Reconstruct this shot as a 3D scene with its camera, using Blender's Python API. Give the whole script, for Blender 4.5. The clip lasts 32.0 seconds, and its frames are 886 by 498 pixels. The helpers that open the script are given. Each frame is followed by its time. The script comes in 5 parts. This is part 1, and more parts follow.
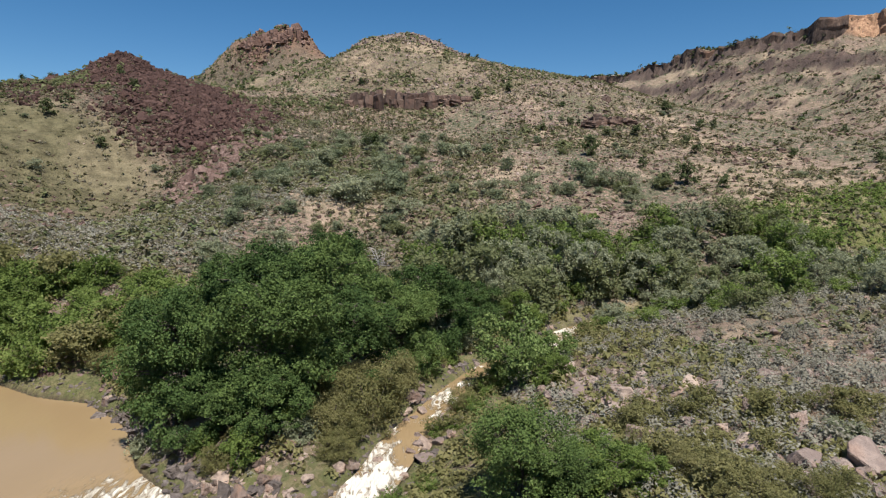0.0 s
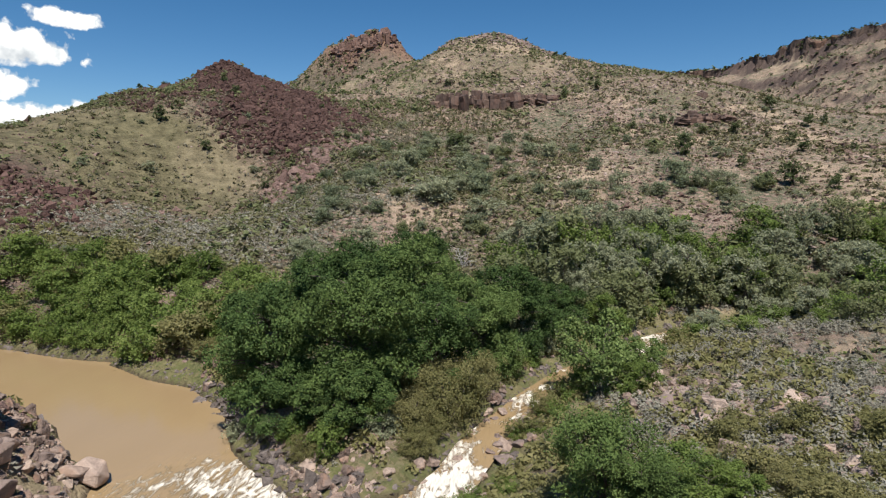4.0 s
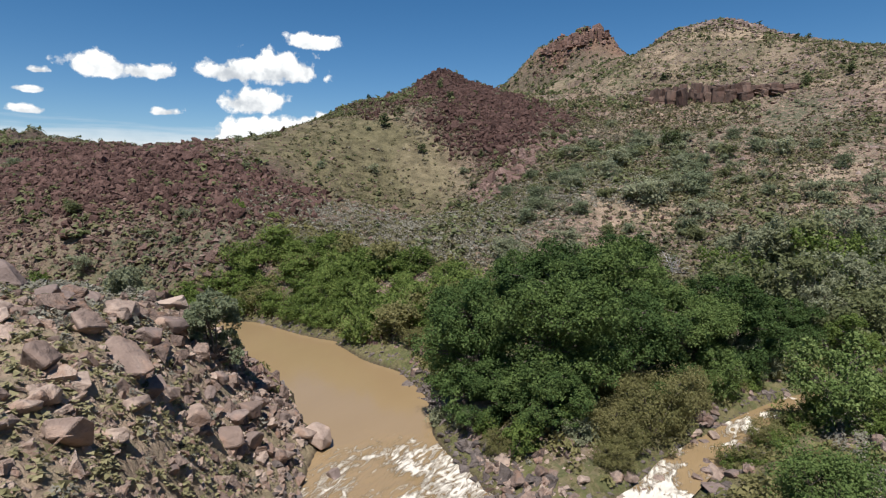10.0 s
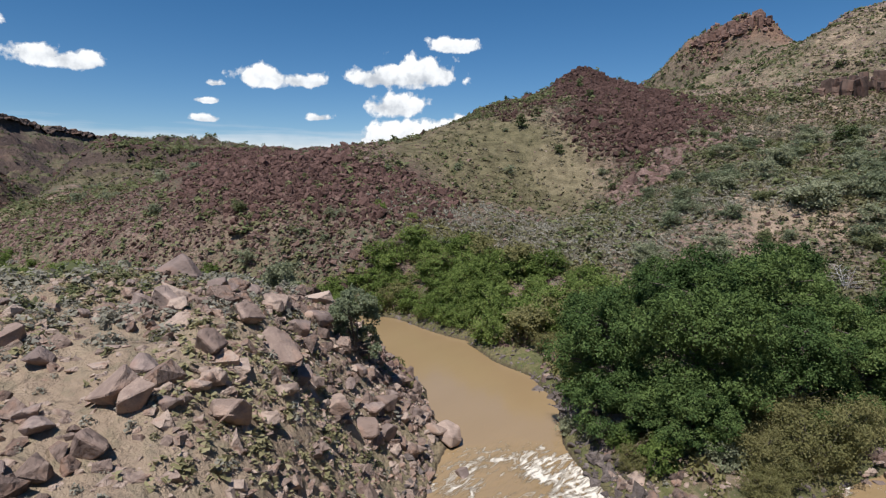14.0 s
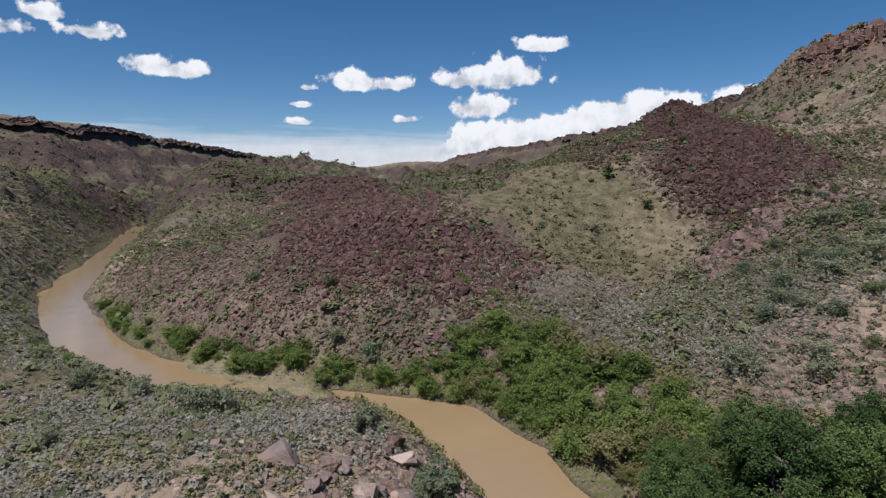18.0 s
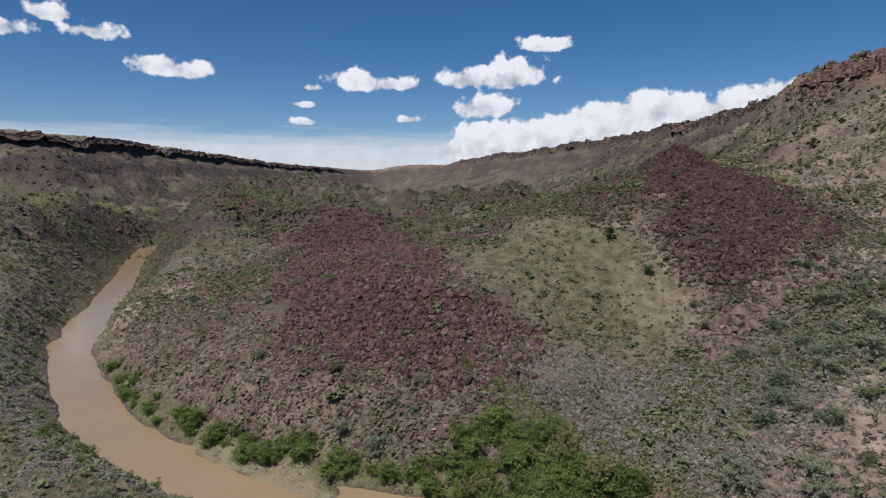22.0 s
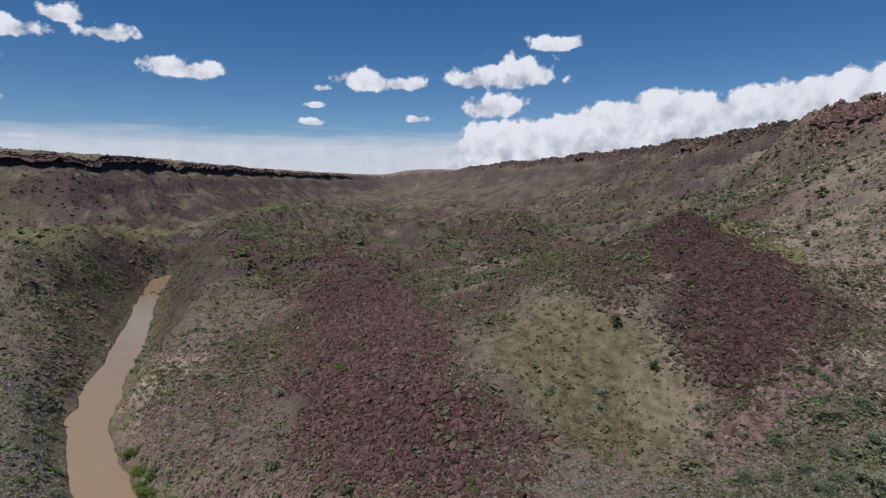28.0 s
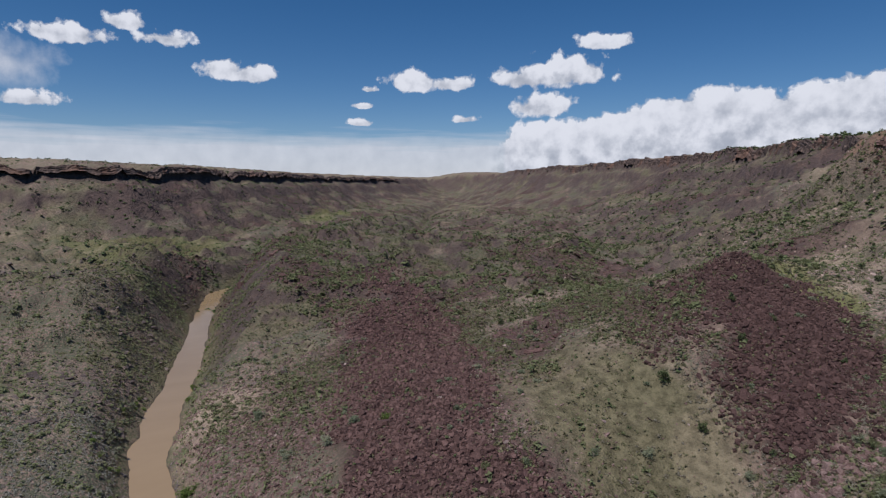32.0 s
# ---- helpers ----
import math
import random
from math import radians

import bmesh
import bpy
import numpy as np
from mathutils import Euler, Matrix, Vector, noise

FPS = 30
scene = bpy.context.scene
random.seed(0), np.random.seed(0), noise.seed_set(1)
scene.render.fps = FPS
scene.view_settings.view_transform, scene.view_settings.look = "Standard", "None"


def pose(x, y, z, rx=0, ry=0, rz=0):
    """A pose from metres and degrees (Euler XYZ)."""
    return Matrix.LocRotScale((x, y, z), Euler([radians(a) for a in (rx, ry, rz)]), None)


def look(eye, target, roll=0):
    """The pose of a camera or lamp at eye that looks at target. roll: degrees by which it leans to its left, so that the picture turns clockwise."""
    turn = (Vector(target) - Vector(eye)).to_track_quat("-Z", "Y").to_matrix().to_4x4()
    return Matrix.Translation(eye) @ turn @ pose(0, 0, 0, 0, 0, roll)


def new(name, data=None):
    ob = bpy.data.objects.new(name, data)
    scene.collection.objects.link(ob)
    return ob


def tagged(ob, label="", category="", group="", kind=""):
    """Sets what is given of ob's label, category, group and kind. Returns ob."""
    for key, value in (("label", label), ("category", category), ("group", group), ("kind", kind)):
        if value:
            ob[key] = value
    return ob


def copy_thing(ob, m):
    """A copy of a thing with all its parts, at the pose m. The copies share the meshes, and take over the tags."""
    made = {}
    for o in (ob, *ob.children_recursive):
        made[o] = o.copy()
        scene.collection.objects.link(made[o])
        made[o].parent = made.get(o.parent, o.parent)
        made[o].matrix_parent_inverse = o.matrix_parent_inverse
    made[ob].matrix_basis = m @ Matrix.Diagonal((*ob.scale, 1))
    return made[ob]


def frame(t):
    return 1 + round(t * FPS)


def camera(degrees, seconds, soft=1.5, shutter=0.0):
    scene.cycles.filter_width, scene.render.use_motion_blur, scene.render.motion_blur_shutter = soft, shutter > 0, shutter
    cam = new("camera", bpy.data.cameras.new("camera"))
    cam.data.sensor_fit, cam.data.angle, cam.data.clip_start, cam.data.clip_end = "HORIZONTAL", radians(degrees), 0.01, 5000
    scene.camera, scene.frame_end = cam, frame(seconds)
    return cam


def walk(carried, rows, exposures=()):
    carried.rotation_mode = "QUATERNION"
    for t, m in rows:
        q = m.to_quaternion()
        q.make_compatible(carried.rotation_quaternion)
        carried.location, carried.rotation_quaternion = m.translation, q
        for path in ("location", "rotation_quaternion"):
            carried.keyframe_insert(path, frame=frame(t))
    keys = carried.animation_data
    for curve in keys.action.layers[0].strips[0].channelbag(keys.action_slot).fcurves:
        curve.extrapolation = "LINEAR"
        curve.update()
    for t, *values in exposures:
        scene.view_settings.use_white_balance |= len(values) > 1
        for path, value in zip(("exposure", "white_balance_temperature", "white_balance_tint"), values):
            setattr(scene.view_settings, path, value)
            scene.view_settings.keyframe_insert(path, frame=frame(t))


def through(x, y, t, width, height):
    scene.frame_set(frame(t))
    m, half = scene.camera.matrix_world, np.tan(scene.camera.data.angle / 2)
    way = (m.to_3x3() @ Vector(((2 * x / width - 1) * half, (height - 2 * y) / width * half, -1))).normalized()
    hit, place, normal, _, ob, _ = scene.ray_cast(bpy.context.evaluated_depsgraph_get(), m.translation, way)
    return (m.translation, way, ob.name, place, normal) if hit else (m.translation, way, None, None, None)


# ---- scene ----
cam = camera(74.5, 32.0, 1.2)
PATH = [
    (0, pose(0, 0, 28.50, 83.545, -0.19, 0.00)),
    (0.5, pose(0, 0, 28.50, 83.545, -0.19, 0.47)),
    (1, pose(0, 0, 28.50, 83.545, -0.19, 1.01)),
    (1.5, pose(0, 0, 28.50, 83.545, -0.19, 1.79)),
    (2, pose(0, 0, 28.50, 83.545, -0.19, 2.82)),
    (2.5, pose(0, 0, 28.50, 83.545, -0.19, 4.17)),
    (4.5, pose(0, 0, 28.50, 83.545, -0.19, 9.93)),
    (5, pose(0, 0, 28.50, 83.545, -0.19, 11.98)),
    (5.5, pose(0, 0, 28.50, 83.545, -0.19, 13.87)),
    (6, pose(0, 0, 28.50, 83.545, -0.19, 15.43)),
    (6.5, pose(0, 0, 28.50, 83.545, -0.19, 16.91)),
    (7, pose(0, 0, 28.50, 83.545, -0.19, 18.64)),
    (7.5, pose(0, 0, 28.50, 83.545, -0.19, 20.36)),
    (8, pose(0, 0, 28.50, 83.545, -0.19, 21.91)),
    (8.5, pose(0, 0, 28.50, 83.545, -0.19, 23.43)),
    (9, pose(0, 0, 28.50, 83.545, -0.19, 24.95)),
    (9.5, pose(0, 0, 28.50, 83.545, -0.19, 26.54)),
    (10, pose(0, 0, 28.50, 83.545, -0.19, 28.02)),
    (10.5, pose(0, 0, 28.50, 83.545, -0.19, 29.34)),
    (11, pose(0, 0, 28.50, 83.545, -0.19, 30.63)),
    (11.5, pose(0, 0, 28.50, 83.545, -0.19, 31.76)),
    (12, pose(0, 0, 28.50, 83.545, -0.19, 33.02)),
    (12.5, pose(0, 0, 28.50, 83.545, -0.19, 34.41)),
    (13, pose(0, 0, 28.50, 83.545, -0.19, 36.12)),
    (13.5, pose(0, 0, 28.60, 83.545, -0.19, 38.58)),
    (14, pose(0, 0, 28.85, 83.545, -0.19, 41.19)),
    (14.5, pose(0, 0, 29.72, 83.545, -0.19, 43.87)),
    (15, pose(0, 0, 31.50, 83.545, -0.19, 45.35)),
    (15.5, pose(0, 0, 33.95, 83.545, -0.19, 46.00)),
    (16, pose(0, 0, 36.75, 83.545, -0.19, 46.45)),
    (16.5, pose(0, 0, 39.75, 83.545, -0.19, 46.96)),
    (17, pose(0, 0, 42.80, 83.545, -0.19, 47.85)),
    (17.5, pose(0, 0, 45.85, 83.545, -0.19, 48.82)),
    (18, pose(0, 0, 48.80, 83.545, -0.19, 49.40)),
    (18.5, pose(0, 0, 51.80, 83.545, -0.19, 49.65)),
    (19, pose(0, 0, 54.80, 83.545, -0.19, 49.69)),
    (21, pose(0, 0, 66.81, 83.545, -0.19, 49.71)),
    (23, pose(0, 0, 78.80, 83.545, -0.19, 49.78)),
    (25.5, pose(0, 0, 93.60, 83.545, -0.19, 49.81)),
    (26.5, pose(0, 0, 99.55, 83.545, -0.19, 49.90)),
    (27.5, pose(0, 0, 105.50, 83.545, -0.19, 50.22)),
    (28, pose(0, 0, 108.50, 83.545, -0.19, 50.62)),
    (28.5, pose(0, 0, 111.50, 83.545, -0.19, 51.30)),
    (29, pose(0, 0, 114.50, 83.545, -0.19, 51.90)),
    (29.5, pose(0, 0, 117.35, 83.545, -0.19, 52.35)),
    (30, pose(0, 0, 120.20, 83.545, -0.19, 52.74)),
    (30.5, pose(0, 0, 122.90, 83.545, -0.19, 53.20)),
    (31, pose(0, 0, 125.40, 83.545, -0.19, 53.85)),
    (31.5, pose(0, 0, 127.60, 83.545, -0.19, 54.50)),
    (32, pose(0, 0, 129.50, 83.545, -0.19, 55.10)),
]
walk(cam, PATH, [(0, 0.68, 6480, 11), (9, 0.52, 6400, 13), (14, 0.42, 6250, 14), (19, 0.2, 6080, 18), (25, 0.09, 5990, 19), (32, -0.05, 5930, 19)])

# ---- sky, clouds and sun ----
SUN_LEFT, SUN_UP = -164.0, 63.0          # degrees to the left of +y, and above the horizon
world = bpy.data.worlds.new("sky")
scene.world = world
world.use_nodes = True
wn, wl = world.node_tree.nodes, world.node_tree.links
wn.clear()


def math_node(nodes, links, op, a, b=None, c=None, clamp=False):
    n = nodes.new("ShaderNodeMath")
    n.operation, n.use_clamp = op, clamp
    for i, v in enumerate((a, b, c)):
        if v is None:
            continue
        if isinstance(v, (int, float)):
            n.inputs[i].default_value = v
        else:
            links.new(v, n.inputs[i])
    return n.outputs[0]


def wm(op, a, b=None, c=None, clamp=False):
    return math_node(wn, wl, op, a, b, c, clamp)


def ramp_node(nodes, links, value, stops, mode="EASE"):
    n = nodes.new("ShaderNodeValToRGB")
    n.color_ramp.interpolation = mode
    while len(n.color_ramp.elements) < len(stops):
        n.color_ramp.elements.new(0.5)
    for e, (p, col) in zip(n.color_ramp.elements, stops):
        e.position, e.color = p, (*col, 1)
    links.new(value, n.inputs[0])
    return n.outputs[0]


sky = wn.new("ShaderNodeTexSky")
sky.sky_type, sky.sun_disc = "NISHITA", False
sky.sun_elevation, sky.sun_rotation = radians(SUN_UP), radians(-SUN_LEFT)
sky.altitude, sky.air_density, sky.dust_density, sky.ozone_density = 2000, 1.0, 0.0, 1.5
way = wn.new("ShaderNodeTexCoord").outputs["Generated"]
split = wn.new("ShaderNodeSeparateXYZ")
wl.new(way, split.inputs[0])
turn_left = wm("MULTIPLY", wm("ARCTAN2", wm("MULTIPLY", split.outputs[0], -1.0), split.outputs[1]), 57.2958)
upward = wm("MULTIPLY", wm("ARCSINE", split.outputs[2]), 57.2958)
puff = wn.new("ShaderNodeTexNoise")
puff.inputs["Scale"].default_value, puff.inputs["Detail"].default_value, puff.inputs["Roughness"].default_value = 34, 6, 0.55
wl.new(way, puff.inputs["Vector"])
billow = wn.new("ShaderNodeTexNoise")
billow.inputs["Scale"].default_value, billow.inputs["Detail"].default_value, billow.inputs["Roughness"].default_value = 11, 3, 0.5
wl.new(way, billow.inputs["Vector"])
ragged = wm("MULTIPLY_ADD", wm("SUBTRACT", puff.outputs["Fac"], 0.5), 2.5, wm("MULTIPLY", wm("SUBTRACT", billow.outputs["Fac"], 0.5), 0.9))
grain = wm("SUBTRACT", puff.outputs["Fac"], 0.5)
# fair-weather cumulus: degrees left, degrees up, half width, half height
CUMULUS = [(47.3, 9.6, 3.6, 1.5), (43.2, 9.9, 4.2, 1.9), (45.6, 7.1, 3.2, 1.4), (57.6, 9.3, 3.0, 1.3), (54.6, 9.2, 3.0, 1.0), (40.0, 12.6, 2.4, 0.9), (75.3, 9.9, 2.3, 1.4), (72.8, 9.6, 2.2, 1.1),
           (82.8, 13.0, 1.9, 0.9), (79.9, 12.0, 2.5, 0.9), (86.9, 11.6, 3.4, 1.0), (62.1, 8.7, 0.8, 0.4), (62.8, 7.2, 1.3, 0.4), (63.0, 5.6, 1.4, 0.5), (53.1, 6.0, 1.4, 0.5), (90.3, 6.4, 2.6, 0.9)]
cloud, light_top = None, None
for a, e, w, h in CUMULUS:
    dx = wm("DIVIDE", wm("SUBTRACT", turn_left, a), w)
    dy = wm("DIVIDE", wm("SUBTRACT", upward, e), h)
    base = wm("MULTIPLY", wm("MAXIMUM", wm("MULTIPLY", dy, -1.0), 0.0), 0.8)
    r = wm("ADD", wm("POWER", wm("ADD", wm("POWER", wm("ABSOLUTE", dx), 2.8), wm("POWER", wm("ABSOLUTE", dy), 2.8)), 1 / 2.8), base)
    cover = wm("MULTIPLY", wm("SUBTRACT", 1.0, wm("SUBTRACT", r, ragged)), 3.4, clamp=True)
    top = wm("MULTIPLY", cover, wm("MULTIPLY_ADD", dy, 0.42, 0.52, clamp=True))
    cloud = cover if cloud is None else wm("MAXIMUM", cloud, cover)
    light_top = top if light_top is None else wm("MAXIMUM", light_top, top)
# a thin veil of old cloud to the west
veil = wm("SUBTRACT", 1.0, wm("SQRT", wm("ADD", wm("POWER", wm("DIVIDE", wm("SUBTRACT", turn_left, 92.0), 4.6), 2.0), wm("POWER", wm("DIVIDE", wm("SUBTRACT", upward, 9.0), 2.2), 2.0))))
veil = wm("MULTIPLY", wm("ADD", veil, wm("MULTIPLY", ragged, 0.5)), 1.1, clamp=True)
veil = wm("MULTIPLY", veil, 0.75)
# the bank of towering cloud to the north, whose top climbs to the right, and the thin layer low over the horizon
steps = [(0.0, 2.6), (0.07, 5.7), (0.2, 6.3), (0.31, 7.0), (0.4, 8.1), (0.52, 8.7), (0.65, 8.1), (0.8, 9.3), (0.93, 9.9)]
bank_top = ramp_node(wn, wl, wm("DIVIDE", wm("SUBTRACT", 51.0, turn_left), 40.0), [(q, (v / 12, v / 12, v / 12)) for q, v in steps], "LINEAR")
bank_top = wm("MULTIPLY_ADD", bank_top, 12.0, -0.2)
depth = wm("ADD", wm("SUBTRACT", bank_top, upward), wm("MULTIPLY", ragged, 1.3))
bank = wm("MULTIPLY", depth, 2.6, clamp=True)
bank = wm("MULTIPLY", bank, wm("MULTIPLY", wm("SUBTRACT", 51.0, turn_left), 0.5, clamp=True))
bank = wm("MULTIPLY", bank, wm("MULTIPLY", wm("SUBTRACT", turn_left, 4.0), 0.12, clamp=True))
layer_noise = wn.new("ShaderNodeTexNoise")
layer_noise.inputs["Scale"].default_value, layer_noise.inputs["Detail"].default_value = 7, 5
stretch = wn.new("ShaderNodeMapping")
stretch.inputs["Scale"].default_value = (1, 1, 14)
wl.new(way, stretch.inputs[0])
wl.new(stretch.outputs[0], layer_noise.inputs["Vector"])
layer = wm("MULTIPLY_ADD", wm("SUBTRACT", 4.9, upward), 0.55, wm("MULTIPLY", wm("SUBTRACT", layer_noise.outputs["Fac"], 0.46), 1.5), clamp=True)
layer = wm("MULTIPLY", wm("MULTIPLY", layer, 0.85), wm("MULTIPLY", wm("SUBTRACT", turn_left, 18.0), 0.06, clamp=True))
cover = wm("MAXIMUM", wm("MAXIMUM", wm("MAXIMUM", cloud, veil), bank), layer)
bank_light = wm("MULTIPLY", bank, wm("MULTIPLY_ADD", depth, -0.11, 0.86, clamp=True))
shade = wm("MULTIPLY_ADD", wm("MULTIPLY", grain, wm("MULTIPLY_ADD", wm("MAXIMUM", cloud, bank), 1.3, 0.3)), 1.0, wm("MAXIMUM", wm("MAXIMUM", light_top, bank_light), 0.55), clamp=True)
white = ramp_node(wn, wl, shade, [(0.2, (6.2, 6.7, 7.0)), (0.85, (11.6, 11.9, 11.5))])
blend = wn.new("ShaderNodeMix")
blend.data_type = "RGBA"
wl.new(cover, blend.inputs[0])
deep = wn.new("ShaderNodeHueSaturation")
deep.inputs["Hue"].default_value, deep.inputs["Saturation"].default_value, deep.inputs["Value"].default_value = 0.496, 1.32, 1.0
wl.new(sky.outputs[0], deep.inputs["Color"])
wl.new(deep.outputs[0], blend.inputs[6])
wl.new(white, blend.inputs[7])
glow = wn.new("ShaderNodeBackground")
glow.inputs[1].default_value = 0.065
wl.new(blend.outputs[2], glow.inputs[0])
wl.new(glow.outputs[0], wn.new("ShaderNodeOutputWorld").inputs[0])

lamp = bpy.data.lights.new("sun", "SUN")
lamp.energy, lamp.angle, lamp.color = 4.6, radians(0.55), (1.0, 0.95, 0.87)
sun = new("sun", lamp)
a, e = radians(SUN_LEFT), radians(SUN_UP)
sun.matrix_world = look((-math.sin(a) * math.cos(e) * 900, math.cos(a) * math.cos(e) * 900, math.sin(e) * 900), (0, 0, 0))


# ---- materials ----
class Paint:
    """A node material in the making."""

    def __init__(self, name, rough=0.9):
        self.m = bpy.data.materials.new(name)
        self.m.use_nodes = True
        self.n, self.l = self.m.node_tree.nodes, self.m.node_tree.links
        self.b = self.n["Principled BSDF"]
        self.b.inputs["Roughness"].default_value = rough
        self.b.inputs["Specular IOR Level"].default_value = 0.2
        self.place = self.n.new("ShaderNodeTexCoord").outputs["Object"]

    def noise(self, scale, detail=4, rough=0.55, distort=0.0):
        n = self.n.new("ShaderNodeTexNoise")
        n.inputs["Scale"].default_value, n.inputs["Detail"].default_value = scale, detail
        n.inputs["Roughness"].default_value, n.inputs["Distortion"].default_value = rough, distort
        self.l.new(self.place, n.inputs["Vector"])
        return n.outputs["Fac"]

    def cells(self, scale, out="Distance", feature="F1"):
        n = self.n.new("ShaderNodeTexVoronoi")
        n.feature = feature
        n.inputs["Scale"].default_value = scale
        self.l.new(self.place, n.inputs["Vector"])
        return n.outputs[out]

    def attr(self, name):
        n = self.n.new("ShaderNodeAttribute")
        n.attribute_name = name
        return n.outputs["Fac"]

    def math(self, op, a, b=None, c=None, clamp=False):
        return math_node(self.n, self.l, op, a, b, c, clamp)

    def ramp(self, v, stops, mode="EASE"):
        return ramp_node(self.n, self.l, v, stops, mode)

    def mix(self, f, a, b, mode="MIX"):
        n = self.n.new("ShaderNodeMix")
        n.data_type, n.blend_type = "RGBA", mode
        for i, v in ((0, f), (6, a), (7, b)):
            if isinstance(v, (int, float)):
                n.inputs[i].default_value = v
            elif isinstance(v, tuple):
                n.inputs[i].default_value = (*v, 1)
            else:
                self.l.new(v, n.inputs[i])
        return n.outputs[2]

    def bump(self, v, depth, strength=1.0):
        n = self.n.new("ShaderNodeBump")
        n.inputs["Distance"].default_value, n.inputs["Strength"].default_value = depth, strength
        self.l.new(v, n.inputs["Height"])
        self.l.new(n.outputs[0], self.b.inputs["Normal"])

    def colour(self, c):
        if isinstance(c, tuple):
            self.b.inputs["Base Color"].default_value = (*c, 1)
        else:
            self.l.new(c, self.b.inputs["Base Color"])
        return self.m

    def island(self):
        return self.n.new("ShaderNodeNewGeometry").outputs["Random Per Island"]

    def each(self):
        return self.n.new("ShaderNodeObjectInfo").outputs["Random"]


def ground_paint():
    p = Paint("dry_ground", 0.95)
    wide, mid, fine = p.noise(0.03, 5), p.noise(0.25, 5, 0.6), p.noise(3.0, 5, 0.65)
    soil = p.ramp(p.math("MULTIPLY_ADD", fine, 0.5, p.math("MULTIPLY", mid, 0.5)), [(0.36, (0.09, 0.062, 0.046)), (0.5, (0.265, 0.195, 0.145)), (0.66, (0.44, 0.342, 0.26))])
    dust = p.math("MULTIPLY", p.math("SUBTRACT", wide, 0.42), 4.0, clamp=True)
    soil = p.mix(p.math("MULTIPLY", dust, 0.45), soil, (0.20, 0.14, 0.115))
    soil = p.mix(p.math("MULTIPLY", p.attr("lava"), 0.8), soil, p.ramp(p.math("MULTIPLY_ADD", fine, 0.45, p.math("MULTIPLY", p.noise(0.8, 4, 0.65), 0.55)), [(0.39, (0.052, 0.031, 0.026)), (0.5, (0.145, 0.09, 0.073)), (0.62, (0.31, 0.21, 0.168))]))
    # pebbles and stones too small to build
    stone = p.ramp(p.cells(1.1, "Color"), [(0.2, (0.06, 0.043, 0.037)), (0.8, (0.31, 0.23, 0.20))])
    stony = p.math("MULTIPLY", p.math("SUBTRACT", p.noise(0.12, 3), 0.47), 7.0, clamp=True)
    stony = p.math("MULTIPLY", stony, p.math("GREATER_THAN", p.noise(2.2, 2), 0.50))
    c = p.mix(stony, soil, stone)
    # low grey-green scrub and grass tufts
    tuft = p.math("MULTIPLY", p.math("SUBTRACT", p.noise(0.75, 3, 0.6), p.math("MULTIPLY_ADD", p.noise(0.035, 3), -0.5, 0.71)), 9.0, clamp=True)
    scrub = p.mix(p.noise(0.4, 2), (0.075, 0.078, 0.045), (0.15, 0.15, 0.10))
    c = p.mix(p.math("MULTIPLY", p.math("MULTIPLY", p.math("SUBTRACT", p.noise(0.022, 5, 0.65), 0.48), 6.0, clamp=True), p.math("MULTIPLY", p.attr("lava"), 0.75)), c, (0.1, 0.112, 0.052))
    clumps = p.math("MULTIPLY", p.math("SUBTRACT", p.noise(0.22, 5, 0.65), 0.53), 12.0, clamp=True)
    c = p.mix(p.math("MULTIPLY", clumps, p.math("MULTIPLY", p.attr("lava"), 0.75)), c, p.mix(fine, (0.035, 0.042, 0.02), (0.10, 0.11, 0.056)))
    crags = p.math("MULTIPLY", p.math("SUBTRACT", p.noise(0.05, 8, 0.76), 0.53), 11.0, clamp=True)
    c = p.mix(p.math("MULTIPLY", crags, p.math("MULTIPLY", p.attr("lava"), 0.85)), c, p.mix(fine, (0.022, 0.017, 0.016), (0.09, 0.06, 0.052)))
    c = p.mix(p.math("MULTIPLY", tuft, p.attr("scrub")), c, scrub)
    c = p.mix(p.attr("red_rock"), c, p.ramp(p.cells(0.55, "Color"), [(0.15, (0.035, 0.02, 0.018)), (0.6, (0.07, 0.04, 0.036)), (0.9, (0.13, 0.075, 0.066))]))
    straw = p.ramp(p.math("MULTIPLY_ADD", fine, 0.4, p.math("MULTIPLY", mid, 0.6)), [(0.38, (0.066, 0.063, 0.03)), (0.62, (0.172, 0.157, 0.083))])
    c = p.mix(p.math("MULTIPLY", p.attr("grass"), 0.85), c, straw)
    c = p.mix(p.math("MULTIPLY", p.attr("meadow"), p.math("MULTIPLY_ADD", mid, 0.9, 0.35, clamp=True)), c, (0.145, 0.155, 0.05))
    c = p.mix(p.math("MULTIPLY", p.attr("pale"), p.math("MULTIPLY_ADD", mid, 1.4, 0.0, clamp=True)), c, (0.43, 0.335, 0.235))
    c = p.mix(p.attr("wet"), c, (0.085, 0.062, 0.045))
    c = p.mix(p.attr("cliff"), c, p.ramp(p.math("MULTIPLY_ADD", fine, 0.4, p.math("MULTIPLY", p.noise(0.11, 5, 0.7), 0.6)),
                                         [(0.3, (0.035, 0.029, 0.028)), (0.5, (0.085, 0.062, 0.054)), (0.72, (0.19, 0.13, 0.10))]))
    c = p.mix(p.attr("ochre"), c, p.ramp(p.noise(0.2, 5, 0.7), [(0.3, (0.2, 0.11, 0.07)), (0.7, (0.5, 0.31, 0.19))]))
    rough = p.math("ADD", p.math("MULTIPLY", p.noise(1.2, 6, 0.7), 0.7), p.math("MULTIPLY", p.cells(0.9), -0.35))
